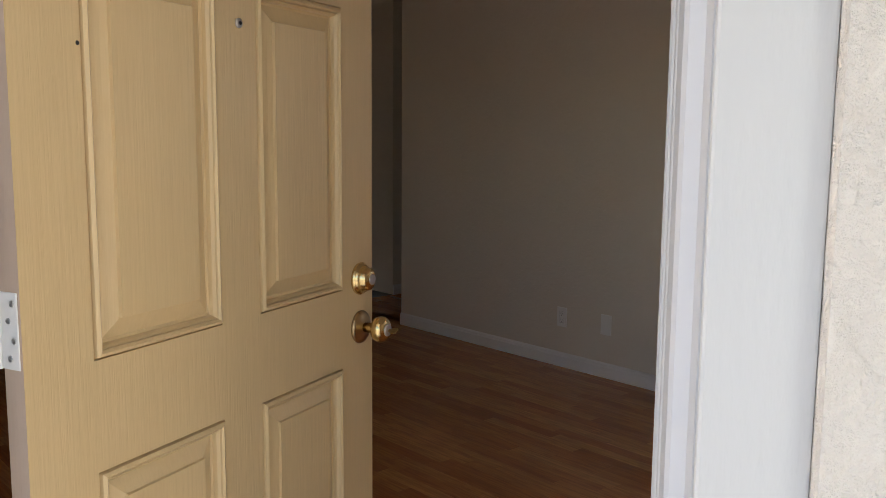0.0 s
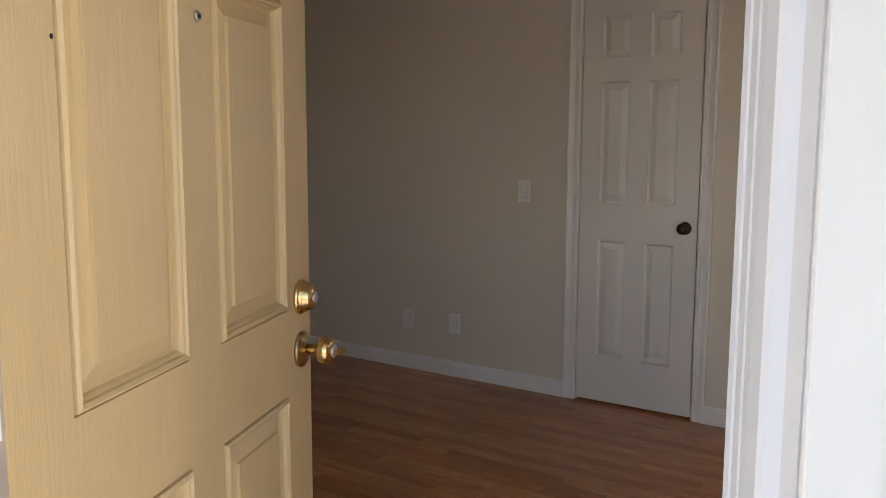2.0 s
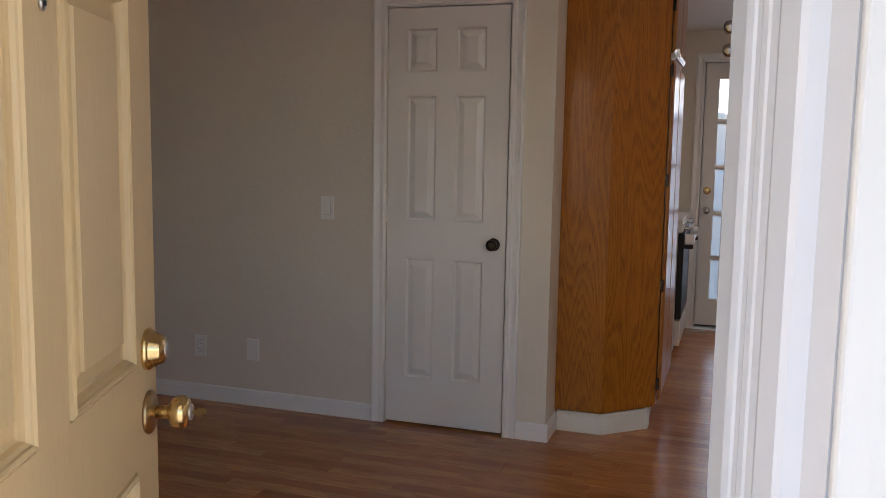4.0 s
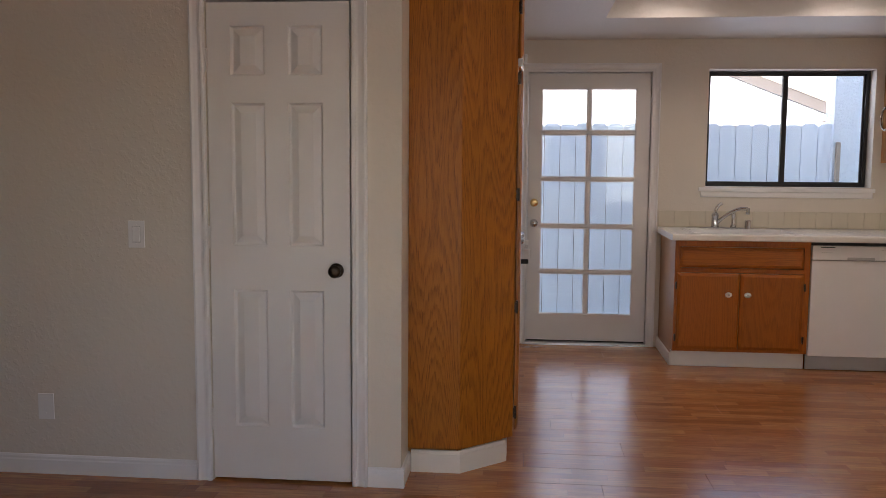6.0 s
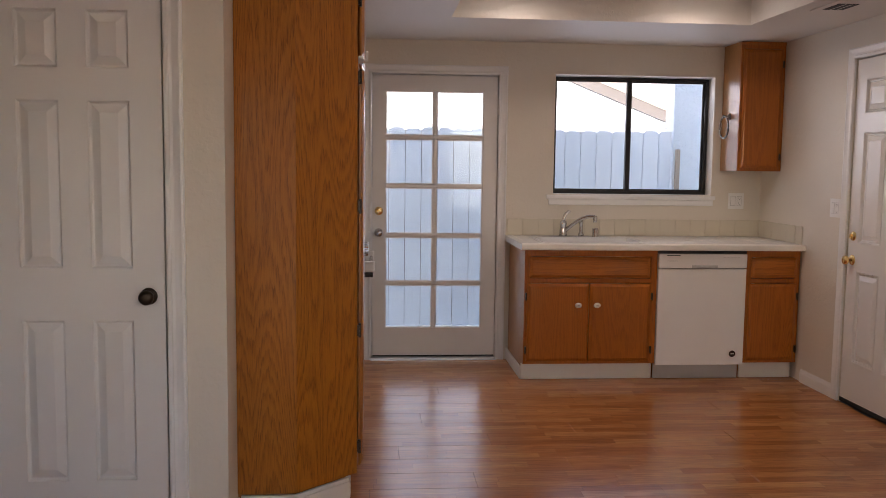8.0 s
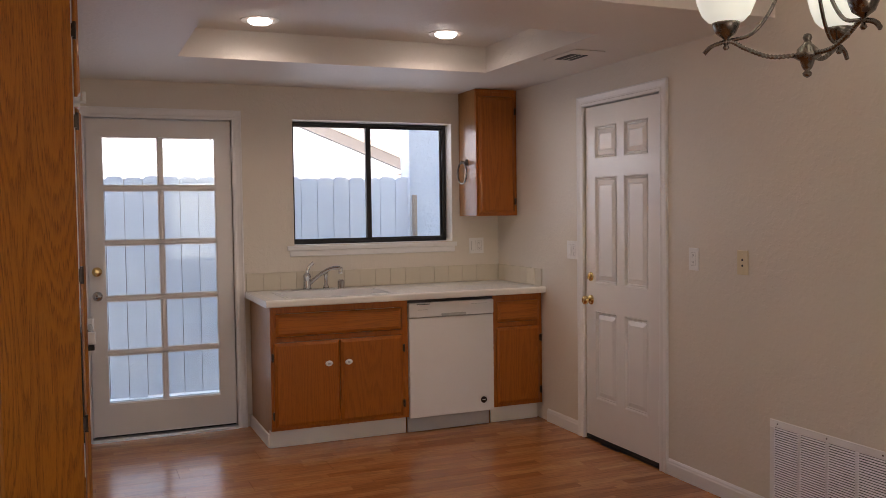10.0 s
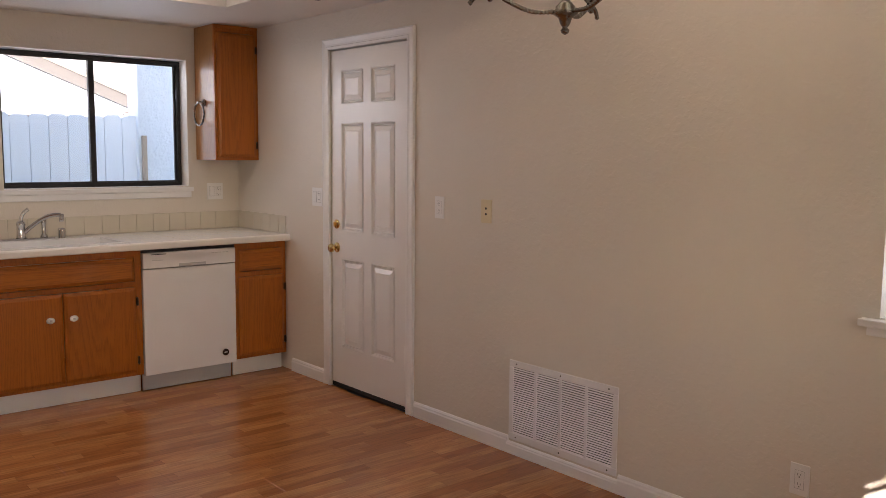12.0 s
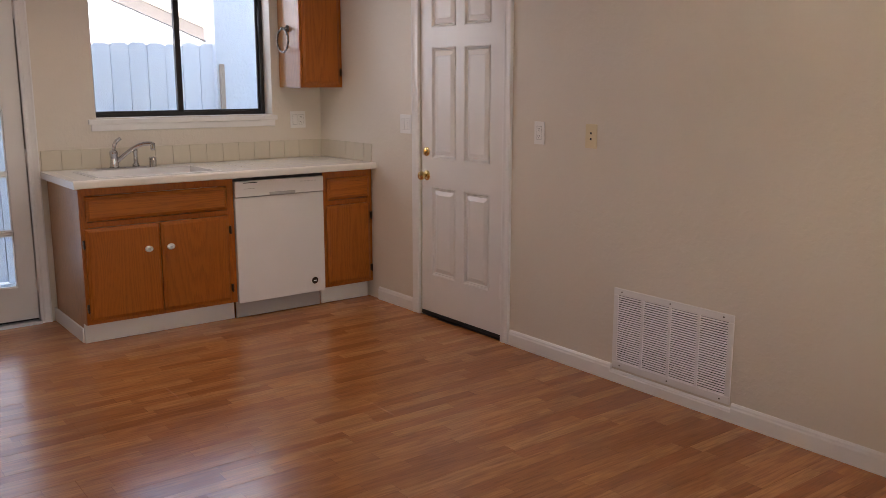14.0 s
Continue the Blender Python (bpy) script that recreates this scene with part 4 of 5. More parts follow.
def lipped(w, h):
    """A slab door or drawer front with a routed, rounded edge."""
    bm = bmesh.new()
    sec = [(0.0, -0.0005), (0.0, -0.008), (0.007, -0.013), (0.010, -0.0135), (0.020, -0.019)]
    rings = [[bm.verts.new(p) for p in ((i, d, i), (w - i, d, i), (w - i, d, h - i), (i, d, h - i))] for i, d in sec]
    for a, b in zip(rings, rings[1:]):
        for k in range(4):
            bm.faces.new((a[k], a[(k + 1) % 4], b[(k + 1) % 4], b[k]))
    bm.faces.new(rings[-1])
    bm.faces.new(rings[0])
    return bm


def cabinet_hinge(parent, x, z):
    bm = bmesh.new()
    box(bm, x - 0.005, x + 0.005, -0.022, -0.0008, z - 0.022, z + 0.022, bevel=0.002)
    lathe(bm, [(0.004, z - 0.026), (0.004, z + 0.026)], 8, at=(x, -0.018, 0))
    return part("hinge", bm, BRONZE, parent, "dark metal hinge")


def base_unit(m, w, fronts, doors, label, side=False):
    cab = empty("base_cabinet", m, label, "cabinet")
    bm = bmesh.new()
    face_frame(bm, w, 0.115, 0.872, [(0.115, 0.14), (0.655, 0.685), (0.83, 0.872)])
    part("face_frame", bm, OAKDOOR, cab)
    bm = bmesh.new()
    for a in (0.0, w - 0.018):
        box(bm, a, a + 0.018, 0.0205, 0.64, 0.1105, 0.872)
        box(bm, a, a + 0.018, 0.0705, 0.64, 0.0, 0.1105)
    box(bm, 0.018, w - 0.018, 0.0205, 0.64, 0.116, 0.130)
    part("body", bm, OAKSIDE if side else OAKDOOR, cab)
    for x0, x1, z0, z1 in fronts:
        f = part("drawer_front", lipped(x1 - x0, z1 - z0), OAKH, cab)
        f.location = (x0, 0, z0)
    for x0, x1, z0, z1, hx, kx in doors:
        d = part("door", lipped(x1 - x0, z1 - z0), OAKDOOR, cab)
        d.location = (x0, 0, z0)
        for z in (z0 + 0.075, z1 - 0.085):
            cabinet_hinge(cab, hx, z)
        if kx:
            knob_white(cab, kx, 0.512)
    return cab


YS = 0.030
sink_cab = base_unit(facing_east(XFC, YS), 0.885, [(0.030, 0.838, 0.690, 0.828)],
                     [(0.018, 0.4285, 0.135, 0.652, 0.010, 0.352), (0.4325, 0.845, 0.135, 0.652, 0.853, 0.478)],
                     "golden oak sink base cabinet with two doors and white knobs", True)
base_unit(facing_east(XFC, -1.463), 0.372, [(0.030, 0.345, 0.690, 0.828)], [(0.024, 0.350, 0.135, 0.652, 0.357, 0)],
          "narrow golden oak base cabinet with drawer beside the dishwasher")
# toe kicks
for y0, y1, x in ((YS + 0.004, -0.855, XFC + 0.055), (-1.466, YG + 0.015, XFC + 0.055)):
    tagged(link_mesh("toe_kick", boxm(x, x + 0.014, y1, y0, 0.0, 0.110, bevel=0.002), TOEKICK), "white painted toe kick under the cabinet", "trim", kind="structure")
tagged(link_mesh("toe_kick_side", boxm(XFC + 0.069, XK - 0.001, YS + 0.0008, YS + 0.013, 0.0, 0.085, bevel=0.003), TOEKICK), "white painted skirting on the cabinet side", "trim", kind="structure")

# dishwasher
dw = empty("dishwasher", facing_east(XFC - 0.012, -0.857), "white built-in dishwasher with grey handle strip", "dishwasher")
part("tub", boxm(0.004, 0.602, 0.030, 0.60, 0.105, 0.862), GREYPL, dw)
part("door", boxm(0.003, 0.603, -0.004, 0.028, 0.105, 0.752, bevel=0.004, seg=2), ENAMEL, dw)
part("control_panel", boxm(0.003, 0.603, -0.010, 0.028, 0.756, 0.851, bevel=0.006, seg=2), ENAMEL, dw)
part("handle_recess", boxm(0.225, 0.400, -0.0145, -0.0105, 0.758, 0.776, bevel=0.0015), GREYPL, dw, "grey recessed handle")
# black strip painted for the shade under the counter
part("gap_shade", boxm(0.000, 0.606, 0.012, 0.030, 0.852, 0.872), BLACK, dw)
for i in range(6):
    part("marking", boxm(0.060 + 0.012 * i, 0.068 + 0.012 * i, -0.0108, -0.0101, 0.803, 0.807), GREYPL, dw)
part("marking", boxm(0.055, 0.145, -0.0108, -0.0101, 0.838, 0.843), BLACK, dw, "dark printed bar")
for i in range(5):
    part("marking", boxm(0.440 + 0.024 * i, 0.456 + 0.024 * i, -0.0108, -0.0101, 0.826, 0.829), GREYPL, dw)
part("badge", lathe(bmesh.new(), [(0.022, -0.0042), (0.022, -0.006), (0.019, -0.0065)], 24, "Y"), BRONZE, dw, "round dark energy badge", True).location = (0.527, 0, 0.180)
part("badge_mark", boxm(0.516, 0.538, -0.0075, -0.0066, 0.177, 0.183), PLASTIC, dw)
# the toe-space shadow is put into this plate's grey
part("kick_plate", boxm(0.004, 0.588, 0.050, 0.060, 0.004, 0.104), GREYPL, dw, "kick plate in grey for the toe-space shade")

# countertop with the sink cut out
ct = empty("countertop", None, "cream-white countertop with rounded edge and inset sink", "countertop")
SX0, SX1, SY0, SY1 = 6.50, 6.93, -0.80, -0.09
bm = bmesh.new()
ZB, ZT = 0.874, 0.915
box(bm, XCE + 0.02, SX0, YG + 0.001, YS + 0.030, ZB, ZT)
box(bm, SX1, XK - 0.001, YG + 0.001, YS + 0.030, ZB, ZT)
box(bm, SX0, SX1, YG + 0.001, SY0, ZB, ZT)
box(bm, SX0, SX1, SY1, YS + 0.030, ZB, ZT)
part("top", bm, COUNTER, ct)
bm = bmesh.new()
sec = [(0.021, ZB + 0.001), (0.004, ZB + 0.001), (0.0, ZB + 0.006), (0.0, ZT - 0.008), (0.003, ZT - 0.001), (0.010, ZT + 0.004), (0.021, ZT + 0.0005)]
sweep_section(bm, sec, YS + 0.030 - YG)
e = part("front_edge", bm, COUNTER, ct)
e.matrix_world = facing_east(XCE, YS + 0.030)
bm = bmesh.new()
for i in range(0, 16):
    y = YS - 0.02 - i * 0.115
    if y < YG + 0.1:
        break
    if not SY0 - 0.02 < y < SY1 + 0.02:
        box(bm, XCE + 0.03, XK - 0.01, y - 0.0012, y + 0.0012, ZT - 0.001, ZT + 0.0006)
for x in (6.50, 6.615, 6.73, 6.845, 6.96):
    box(bm, x - 0.0012, x + 0.0012, YG + 0.01, SY0 - 0.02, ZT - 0.001, ZT + 0.0005)
tagged(part("grout", bm, GROUT, ct, "fine pale joint lines"), kind="stuff")

sk = empty("sink", None, "white enamelled kitchen sink set in the countertop", "sink")
bm = bmesh.new()
for a in ((SX0 - 0.012, SX0 + 0.02, SY0 - 0.012, SY1 + 0.012), (SX1 - 0.02, SX1 + 0.012, SY0 - 0.012, SY1 + 0.012), (SX0 + 0.02, SX1 - 0.02, SY0 - 0.012, SY0 + 0.02), (SX0 + 0.02, SX1 - 0.02, SY1 - 0.02, SY1 + 0.012)):
    box(bm, *a, ZT + 0.0008, ZT + 0.004, bevel=0.0015)
part("rim", bm, ENAMEL, sk)
bm = bmesh.new()
box(bm, SX0 + 0.012, SX0 + 0.020, SY0 + 0.012, SY1 - 0.012, 0.74, ZT)
box(bm, SX1 - 0.020, SX1 - 0.012, SY0 + 0.012, SY1 - 0.012, 0.74, ZT)
box(bm, SX0 + 0.020, SX1 - 0.020, SY0 + 0.012, SY0 + 0.020, 0.74, ZT)
box(bm, SX0 + 0.020, SX1 - 0.020, SY1 - 0.020, SY1 - 0.012, 0.74, ZT)
box(bm, SX0 + 0.012, SX1 - 0.012, SY0 + 0.012, SY1 - 0.012, 0.73, 0.74)
part("bowl", bm, ENAMEL, sk)
part("drain", lathe(bmesh.new(), [(0.045, 0.7405), (0.045, 0.744), (0.030, 0.745)], 20, "Z", (6.715, -0.44, 0)), CHROME, sk)

# faucet: deck plate, lever body, swung spout and a sprayer
fc = empty("faucet", pose(6.995, -0.375, ZT), "chrome single-lever kitchen faucet with swung spout", "faucet")
bm = boxm(-0.030, 0.030, -0.150, 0.140, 0.0005, 0.011, bevel=0.008, seg=3)
part("deck_plate", bm, CHROME, fc)
part("body", lathe(bmesh.new(), [(0.030, 0.010), (0.027, 0.020), (0.025, 0.06), (0.024, 0.085), (0.027, 0.092), (0.025, 0.108), (0.014, 0.118)], 24, at=(0, 0.035, 0)), CHROME, fc, smooth=True)
part("lever", tube(bmesh.new(), spline([(0, 0.035, 0.105), (0.002, 0.030, 0.135), (0.0, 0.016, 0.165), (-0.004, -0.010, 0.186)]), 0.0115, 12), CHROME, fc, smooth=True)
part("spout", tube(bmesh.new(), spline([(-0.008, 0.020, 0.045), (-0.03, -0.020, 0.085), (-0.06, -0.075, 0.130), (-0.085, -0.125, 0.150), (-0.11, -0.165, 0.152)]), 0.0125, 14), CHROME, fc, smooth=True)
part("aerator", lathe(bmesh.new(), [(0.013, 0.112), (0.0145, 0.118), (0.0145, 0.150), (0.011, 0.158)], 18, at=(-0.112, -0.168, 0)), CHROME, fc, smooth=True)
part("sprayer", lathe(bmesh.new(), [(0.021, 0.010), (0.021, 0.022), (0.013, 0.032), (0.012, 0.085), (0.016, 0.100), (0.015, 0.120), (0.006, 0.124)], 18, at=(0, -0.095, 0)), CHROME, fc, smooth=True)
ag = empty("air_gap", pose(6.995, -0.575, ZT), "small chrome cylinder cap beside the faucet", "air gap")
part("cap", lathe(bmesh.new(), [(0.025, 0.0005), (0.023, 0.004), (0.023, 0.054), (0.020, 0.062), (0.010, 0.064)], 20), CHROME, ag, smooth=True)

# backsplash tiles
bs = empty("backsplash", None, "row of cream glazed tiles along the counter", "backsplash", kind="structure")
part("grout", boxm(XK - 0.008, XK - 0.0005, YG + 0.001, YS + 0.02, ZT + 0.0008, 1.036), GROUT, bs)
part("grout", boxm(6.445, XK - 0.009, YG + 0.0005, YG + 0.008, ZT + 0.0008, 1.036), GROUT, bs)
tile_mesh = None
y = YS + 0.019
while y - 0.112 > YG + 0.012:
    if tile_mesh is None:
        tl = part("tile", boxm(-0.006, 0.0, -0.1122, 0.0, 0.0, 0.118, bevel=0.0015), TILE, bs)
        tile_mesh = tl.data
    else:
        tl = new("tile", tile_mesh)
        tl.parent = bs
    tl.location = (XK - 0.0082, y, ZT + 0.003)
    y -= 0.1135
x = XK - 0.016
while x - 0.112 > 6.44:
    tl = new("tile", tile_mesh)
    tl.parent = bs
    tl.rotation_euler = (0, 0, radians(-90))
    tl.location = (x, YG + 0.0082, ZT + 0.003)
    x -= 0.1135

# upper corner cabinet with a towel ring on its side
uc = empty("wall_cabinet", facing_east(6.80, -1.520), "golden oak wall cabinet in the kitchen corner", "cabinet")
bm = bmesh.new()
box(bm, 0.0, 0.318, 0.0205, 0.299, 1.400, HC - 0.002)
part("body", bm, OAKSIDE, uc)
bm = bmesh.new()
face_frame(bm, 0.318, 1.400, HC - 0.002, [(1.400, 1.43), (HC - 0.05, HC - 0.002)], 0.03)
box(bm, -0.006, 0.318, -0.006, 0.0, HC - 0.024, HC - 0.003, bevel=0.002)
part("face_frame", bm, OAKDOOR, uc)
d = part("door", lipped(0.280, 0.820), OAKDOOR, uc)
d.location = (0.016, 0, 1.420)
for z in (1.50, 2.14):
    cabinet_hinge(uc, 0.300, z)
tr = empty("towel_ring", pose(6.955, -1.5195, 1.785), "brushed metal towel ring on the cabinet side", "towel ring")
part("mount", lathe(bmesh.new(), [(0.024, 0.0), (0.024, 0.008), (0.010, 0.014), (0.009, 0.040), (0.013, 0.046), (0.008, 0.052)], 20, "Y"), NICKEL, tr, smooth=True)
pts = [(0.076 * math.sin(a), 0.040, -0.078 + 0.076 * math.cos(a)) for a in [2 * math.pi * i / 40 for i in range(40)]]
part("ring", tube(bmesh.new(), pts + [pts[0]], 0.0062, 8), NICKEL, tr, smooth=True)

# ---------------------------------------------------------------- pantry
pn = empty("pantry_cabinet", None, "tall golden oak pantry cabinet with a clipped corner", "cabinet")
PZ0 = 0.108
bm = bmesh.new()
prism(bm, [(4.245, 1.553), (4.245, 1.322), (4.263, 1.338), (4.263, 1.553)], PZ0, HC - 0.002)
part("side_panel", bm, OAK, pn)
bm = bmesh.new()
prism(bm, [(4.2452, 1.3215), (4.463, 1.088), (4.478, 1.101), (4.2632, 1.3365)], PZ0, HC - 0.002)
part("corner_panel", bm, OAK, pn)
bm = bmesh.new()
prism(bm, [(4.270, 1.7), (4.270, 1.345), (4.478, 1.12), (5.25, 1.12), (5.25, 1.7)], 0.02, HC - 0.002)
part("body", bm, OAKSIDE, pn)
bm = bmesh.new()
box(bm, 4.479, 4.513, 1.088, 1.1195, PZ0, HC - 0.002)
box(bm, 5.215, 5.25, 1.088, 1.1195, PZ0, HC - 0.002)
box(bm, 4.513, 5.215, 1.088, 1.1195, PZ0, PZ0 + 0.05)
box(bm, 4.513, 5.215, 1.088, 1.1195, 1.80, 1.86)
box(bm, 4.513, 5.215, 1.088, 1.1195, HC - 0.05, HC - 0.002)
part("face_frame", bm, OAK, pn)
for x0, x1, z0, z1 in ((4.484, 4.842, 0.135, 1.815), (4.848, 5.228, 0.135, 1.815), (4.484, 4.842, 1.855, 2.26), (4.848, 5.228, 1.855, 2.26)):
    d = part("door", lipped(x1 - x0, z1 - z0), OAK, pn)
    d.location = (x0, 1.083, z0)
for z in (2.08, 1.77, 1.24, 0.72, 0.22):
    bm = bmesh.new()
    lathe(bm, [(0.006, z - 0.03), (0.006, z + 0.03)], 10, at=(4.476, 1.077, 0))
    box(bm, 4.466, 4.478, 1.078, 1.0872, z - 0.022, z + 0.022)
    part("hinge", bm, BRONZE, pn, "dark metal hinge")
bm = bmesh.new()
box(bm, 4.468, 4.480, 1.046, 1.0865, 1.832, 1.840)
box(bm, 4.468, 4.478, 1.046, 1.058, 1.840, 1.872, bevel=0.002)
box(bm, 4.468, 4.480, 1.065, 1.0865, 1.820, 1.853, bevel=0.002)
part("catch", bm, PLASTIC, pn, "broken white plastic catch")
bm = bmesh.new()
prism(bm, [(4.236, 1.539), (4.236, 1.318), (4.425, 1.115), (4.520, 1.115), (4.520, 1.135), (4.435, 1.135), (4.252, 1.33), (4.252, 1.539)], 0.0, 0.085)
prism(bm, [(4.241, 1.539), (4.241, 1.320), (4.427, 1.120), (4.520, 1.120), (4.520, 1.135), (4.435, 1.135), (4.252, 1.33), (4.252, 1.539)], 0.085, 0.100)
part("base", bm, TOEKICK, pn, "white painted base moulding")

# ---------------------------------------------------------------- stove
st = empty("stove", pose(6.165, 1.088, 0), "white freestanding electric stove with black oven glass", "stove")
SW = 0.76
part("body", boxm(0, SW, 0.03, 0.64, 0.02, 0.895), ENAMEL, st)
part("cooktop", boxm(-0.003, SW + 0.003, 0.0, 0.64, 0.896, 0.925, bevel=0.006, seg=2), ENAMEL, st)
part("control_panel", boxm(0.0, SW, 0.0, 0.0295, 0.835, 0.895, bevel=0.004), ENAMEL, st)
part("oven_door", boxm(0.01, SW - 0.01, -0.012, 0.0295, 0.235, 0.825, bevel=0.006, seg=2), BLACK, st, "black glass oven door")
bm = tube(bmesh.new(), [(0.05, -0.058, 0.775), (SW - 0.05, -0.058, 0.775)], 0.014, 12)
hn = part("handle", bm, CHROME, st, "shiny oven handle bar", True)
for x in (0.030, SW - 0.070):
    part("bracket", boxm(x, x + 0.040, -0.078, -0.0125, 0.752, 0.822, bevel=0.010, seg=3), ENAMEL, hn, "white handle bracket")
    part("bracket_foot", boxm(x, x + 0.040, -0.070, -0.0125, 0.722, 0.751, bevel=0.004), BLACK, hn, "black lower bracket")
part("drawer", boxm(0.01, SW - 0.01, -0.010, 0.0295, 0.05, 0.225, bevel=0.006, seg=2), ENAMEL, st, "white storage drawer")
for x in (0.09, 0.24, 0.52, 0.67):
    k = part("knob", lathe(bmesh.new(), [(0.022, -0.0005), (0.024, -0.008), (0.019, -0.014), (0.017, -0.036), (0.010, -0.039)], 20, "Y"), CHROME, st, "chrome burner knob", True)
    k.location = (x, 0, 0.866)
for x in (0.02, SW - 0.05):
    for y in (0.06, 0.58):
        part("foot", boxm(x, x + 0.03, y, y + 0.03, 0.0, 0.0195), BLACK, st)

# ---------------------------------------------------------------- plates and vents on the walls
def plate(m, kind, mat, label, cat):
    p = empty("wall_plate", m, label, cat)
    w, h = (0.072, 0.116) if kind != "double" else (0.118, 0.116)
    part("plate", boxm(-w / 2, w / 2, -0.0062, -0.0002, -h / 2, h / 2, bevel=0.002, seg=2), mat, p)
    xs = (-0.024, 0.024) if kind == "double" else (0,)
    for i, x in enumerate(xs):
        if kind == "blank":
            break
        if kind in ("outlet",) or (kind == "double" and i == 1):
            # grey plate drawn as the shadow line round the sockets
            part("gap_shade", boxm(x - 0.0180, x + 0.0180, -0.0066, -0.0062, -0.0345, 0.0345), GREYPL, p, "grey strip for the shade round the sockets")
            part("socket", boxm(x - 0.0165, x + 0.0165, -0.0072, -0.0062, -0.033, 0.033, bevel=0.0004), mat, p)
            for z in (0.018, -0.018):
                part("slot", boxm(x - 0.007, x - 0.005, -0.0077, -0.0073, z - 0.001, z + 0.007), BLACK, p, "dark outlet slot")
                part("slot", boxm(x + 0.004, x + 0.006, -0.0077, -0.0073, z, z + 0.006), BLACK, p, "dark outlet slot")
                part("ground_hole", boxm(x - 0.002, x + 0.002, -0.0077, -0.0073, z - 0.009, z - 0.005), BLACK, p, "dark outlet hole")
        elif kind == "jack":
            for z in (0.014, -0.014):
                part("jack", boxm(x - 0.005, x + 0.005, -0.0072, -0.0062, z - 0.005, z + 0.005), BLACK, p)
        else:
            # grey plate drawn as the shadow line round the rocker
            part("gap_shade", boxm(x - 0.0182, x + 0.0182, -0.0066, -0.0062, -0.0347, 0.0347), GREYPL, p, "grey strip for the shade round the rocker")
            r = part("rocker", boxm(x - 0.0165, x + 0.0165, -0.0100, -0.0062, -0.033, 0.033, bevel=0.002), mat, p)
            r.rotation_euler = (radians(-2.5), 0, 0)
    for x in xs:
        for z in ((0.042, -0.042) if kind != "blank" else (0.03, -0.03)):
            part("screw", lathe(bmesh.new(), [(0.0028, -0.0061), (0.0026, -0.0070), (0.001, -0.0072)], 8, "Y", (x, 0, z)), mat, p)
    return p


plate(facing_east(XC, 2.698, 1.070), "switch", PLASTIC, "white rocker light switch on the wall", "light switch")
plate(facing_east(XC, 3.455, 0.297), "outlet", PLASTIC, "white double outlet low on the wall", "outlet")
plate(facing_east(XC, 3.133, 0.303), "blank", PLASTIC, "white blank cover plate low on the wall", "cover plate")
plate(facing_south(6.046, YG, 1.180), "double", PLASTIC, "white double switch plate beside the door", "light switch")
plate(facing_south(4.850, YG, 1.178), "outlet", PLASTIC, "white double outlet on the wall", "outlet")
plate(facing_south(4.490, YG, 1.178), "jack", ALMOND, "almond yellowed telephone jack plate", "phone jack")
plate(facing_south(2.820, YG, 0.306), "outlet", PLASTIC, "white double outlet low on the wall", "outlet")
plate(facing_east(XK, -1.657, 1.178), "double", PLASTIC, "white switch and outlet plate over the counter", "outlet")

# return-air grille
rg = empty("return_air_grille", facing_south(4.306, YG), "white painted metal return-air grille with louvres", "vent grille")
GW, G0, G1 = 0.665, 0.072, 0.468
bm = bmesh.new()
for a in ((0, GW, G0, G0 + 0.034), (0, GW, G1 - 0.034, G1), (0, 0.028, G0 + 0.034, G1 - 0.034), (GW - 0.028, GW, G0 + 0.034, G1 - 0.034)):
    box(bm, a[0], a[1], -0.008, -0.0005, a[2], a[3], bevel=0.002)
part("frame", bm, TRIM, rg)
# black sheet supplies the darkness between the louvres
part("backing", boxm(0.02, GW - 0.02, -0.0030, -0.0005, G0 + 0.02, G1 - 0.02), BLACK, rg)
cols = 4
cw = (GW - 0.056 - 3 * 0.014) / cols
for i in range(cols - 1):
    x = 0.028 + (i + 1) * cw + i * 0.014
    part("mullion", boxm(x, x + 0.014, -0.0085, -0.003, G0 + 0.034, G1 - 0.034), TRIM, rg)
sm = None
for i in range(cols):
    x = 0.028 + i * (cw + 0.014)
    n = 30
    for k in range(n):
        z = G0 + 0.040 + (G1 - G0 - 0.079) * k / (n - 1)
        if sm is None:
            bm = bmesh.new()
            sweep_section(bm, [(-0.0078, -0.0034), (-0.0072, -0.0042), (-0.0034, 0.0018), (-0.0041, 0.0024)], cw)
            q = part("louvre", bm, TRIM, rg)
            sm = q.data
        else:
            q = new("louvre", sm)
            q.parent = rg
        q.location = (x, 0, z)
for x in (0.050, GW / 2, GW - 0.050):
    for z in (G0 + 0.016, G1 - 0.016):
        part("screw", lathe(bmesh.new(), [(0.004, -0.0082), (0.0035, -0.0095), (0.001, -0.0098)], 10, "Y"), BRONZE, rg, "dark screw head").location = (x, 0, z)

# ceiling register, half open
cv = empty("ceiling_vent", pose(5.425, -1.48, HC - 0.0005), "white ceiling air register with a dark open louvre", "ceiling vent")
part("frame", boxm(-0.175, 0.175, -0.095, 0.095, -0.006, -0.0005, bevel=0.002), CEIL, cv)
# solid black plate stands for the shade inside the register
part("opening", boxm(-0.06, 0.11, -0.055, 0.055, -0.0085, -0.0062), BLACK, cv)
for k in range(2):
    s = part("slat", boxm(-0.06, 0.11, -0.002, 0.002, -0.0100, -0.0088), CEIL, cv)
    s.location = (0, -0.018 + 0.036 * k, 0)

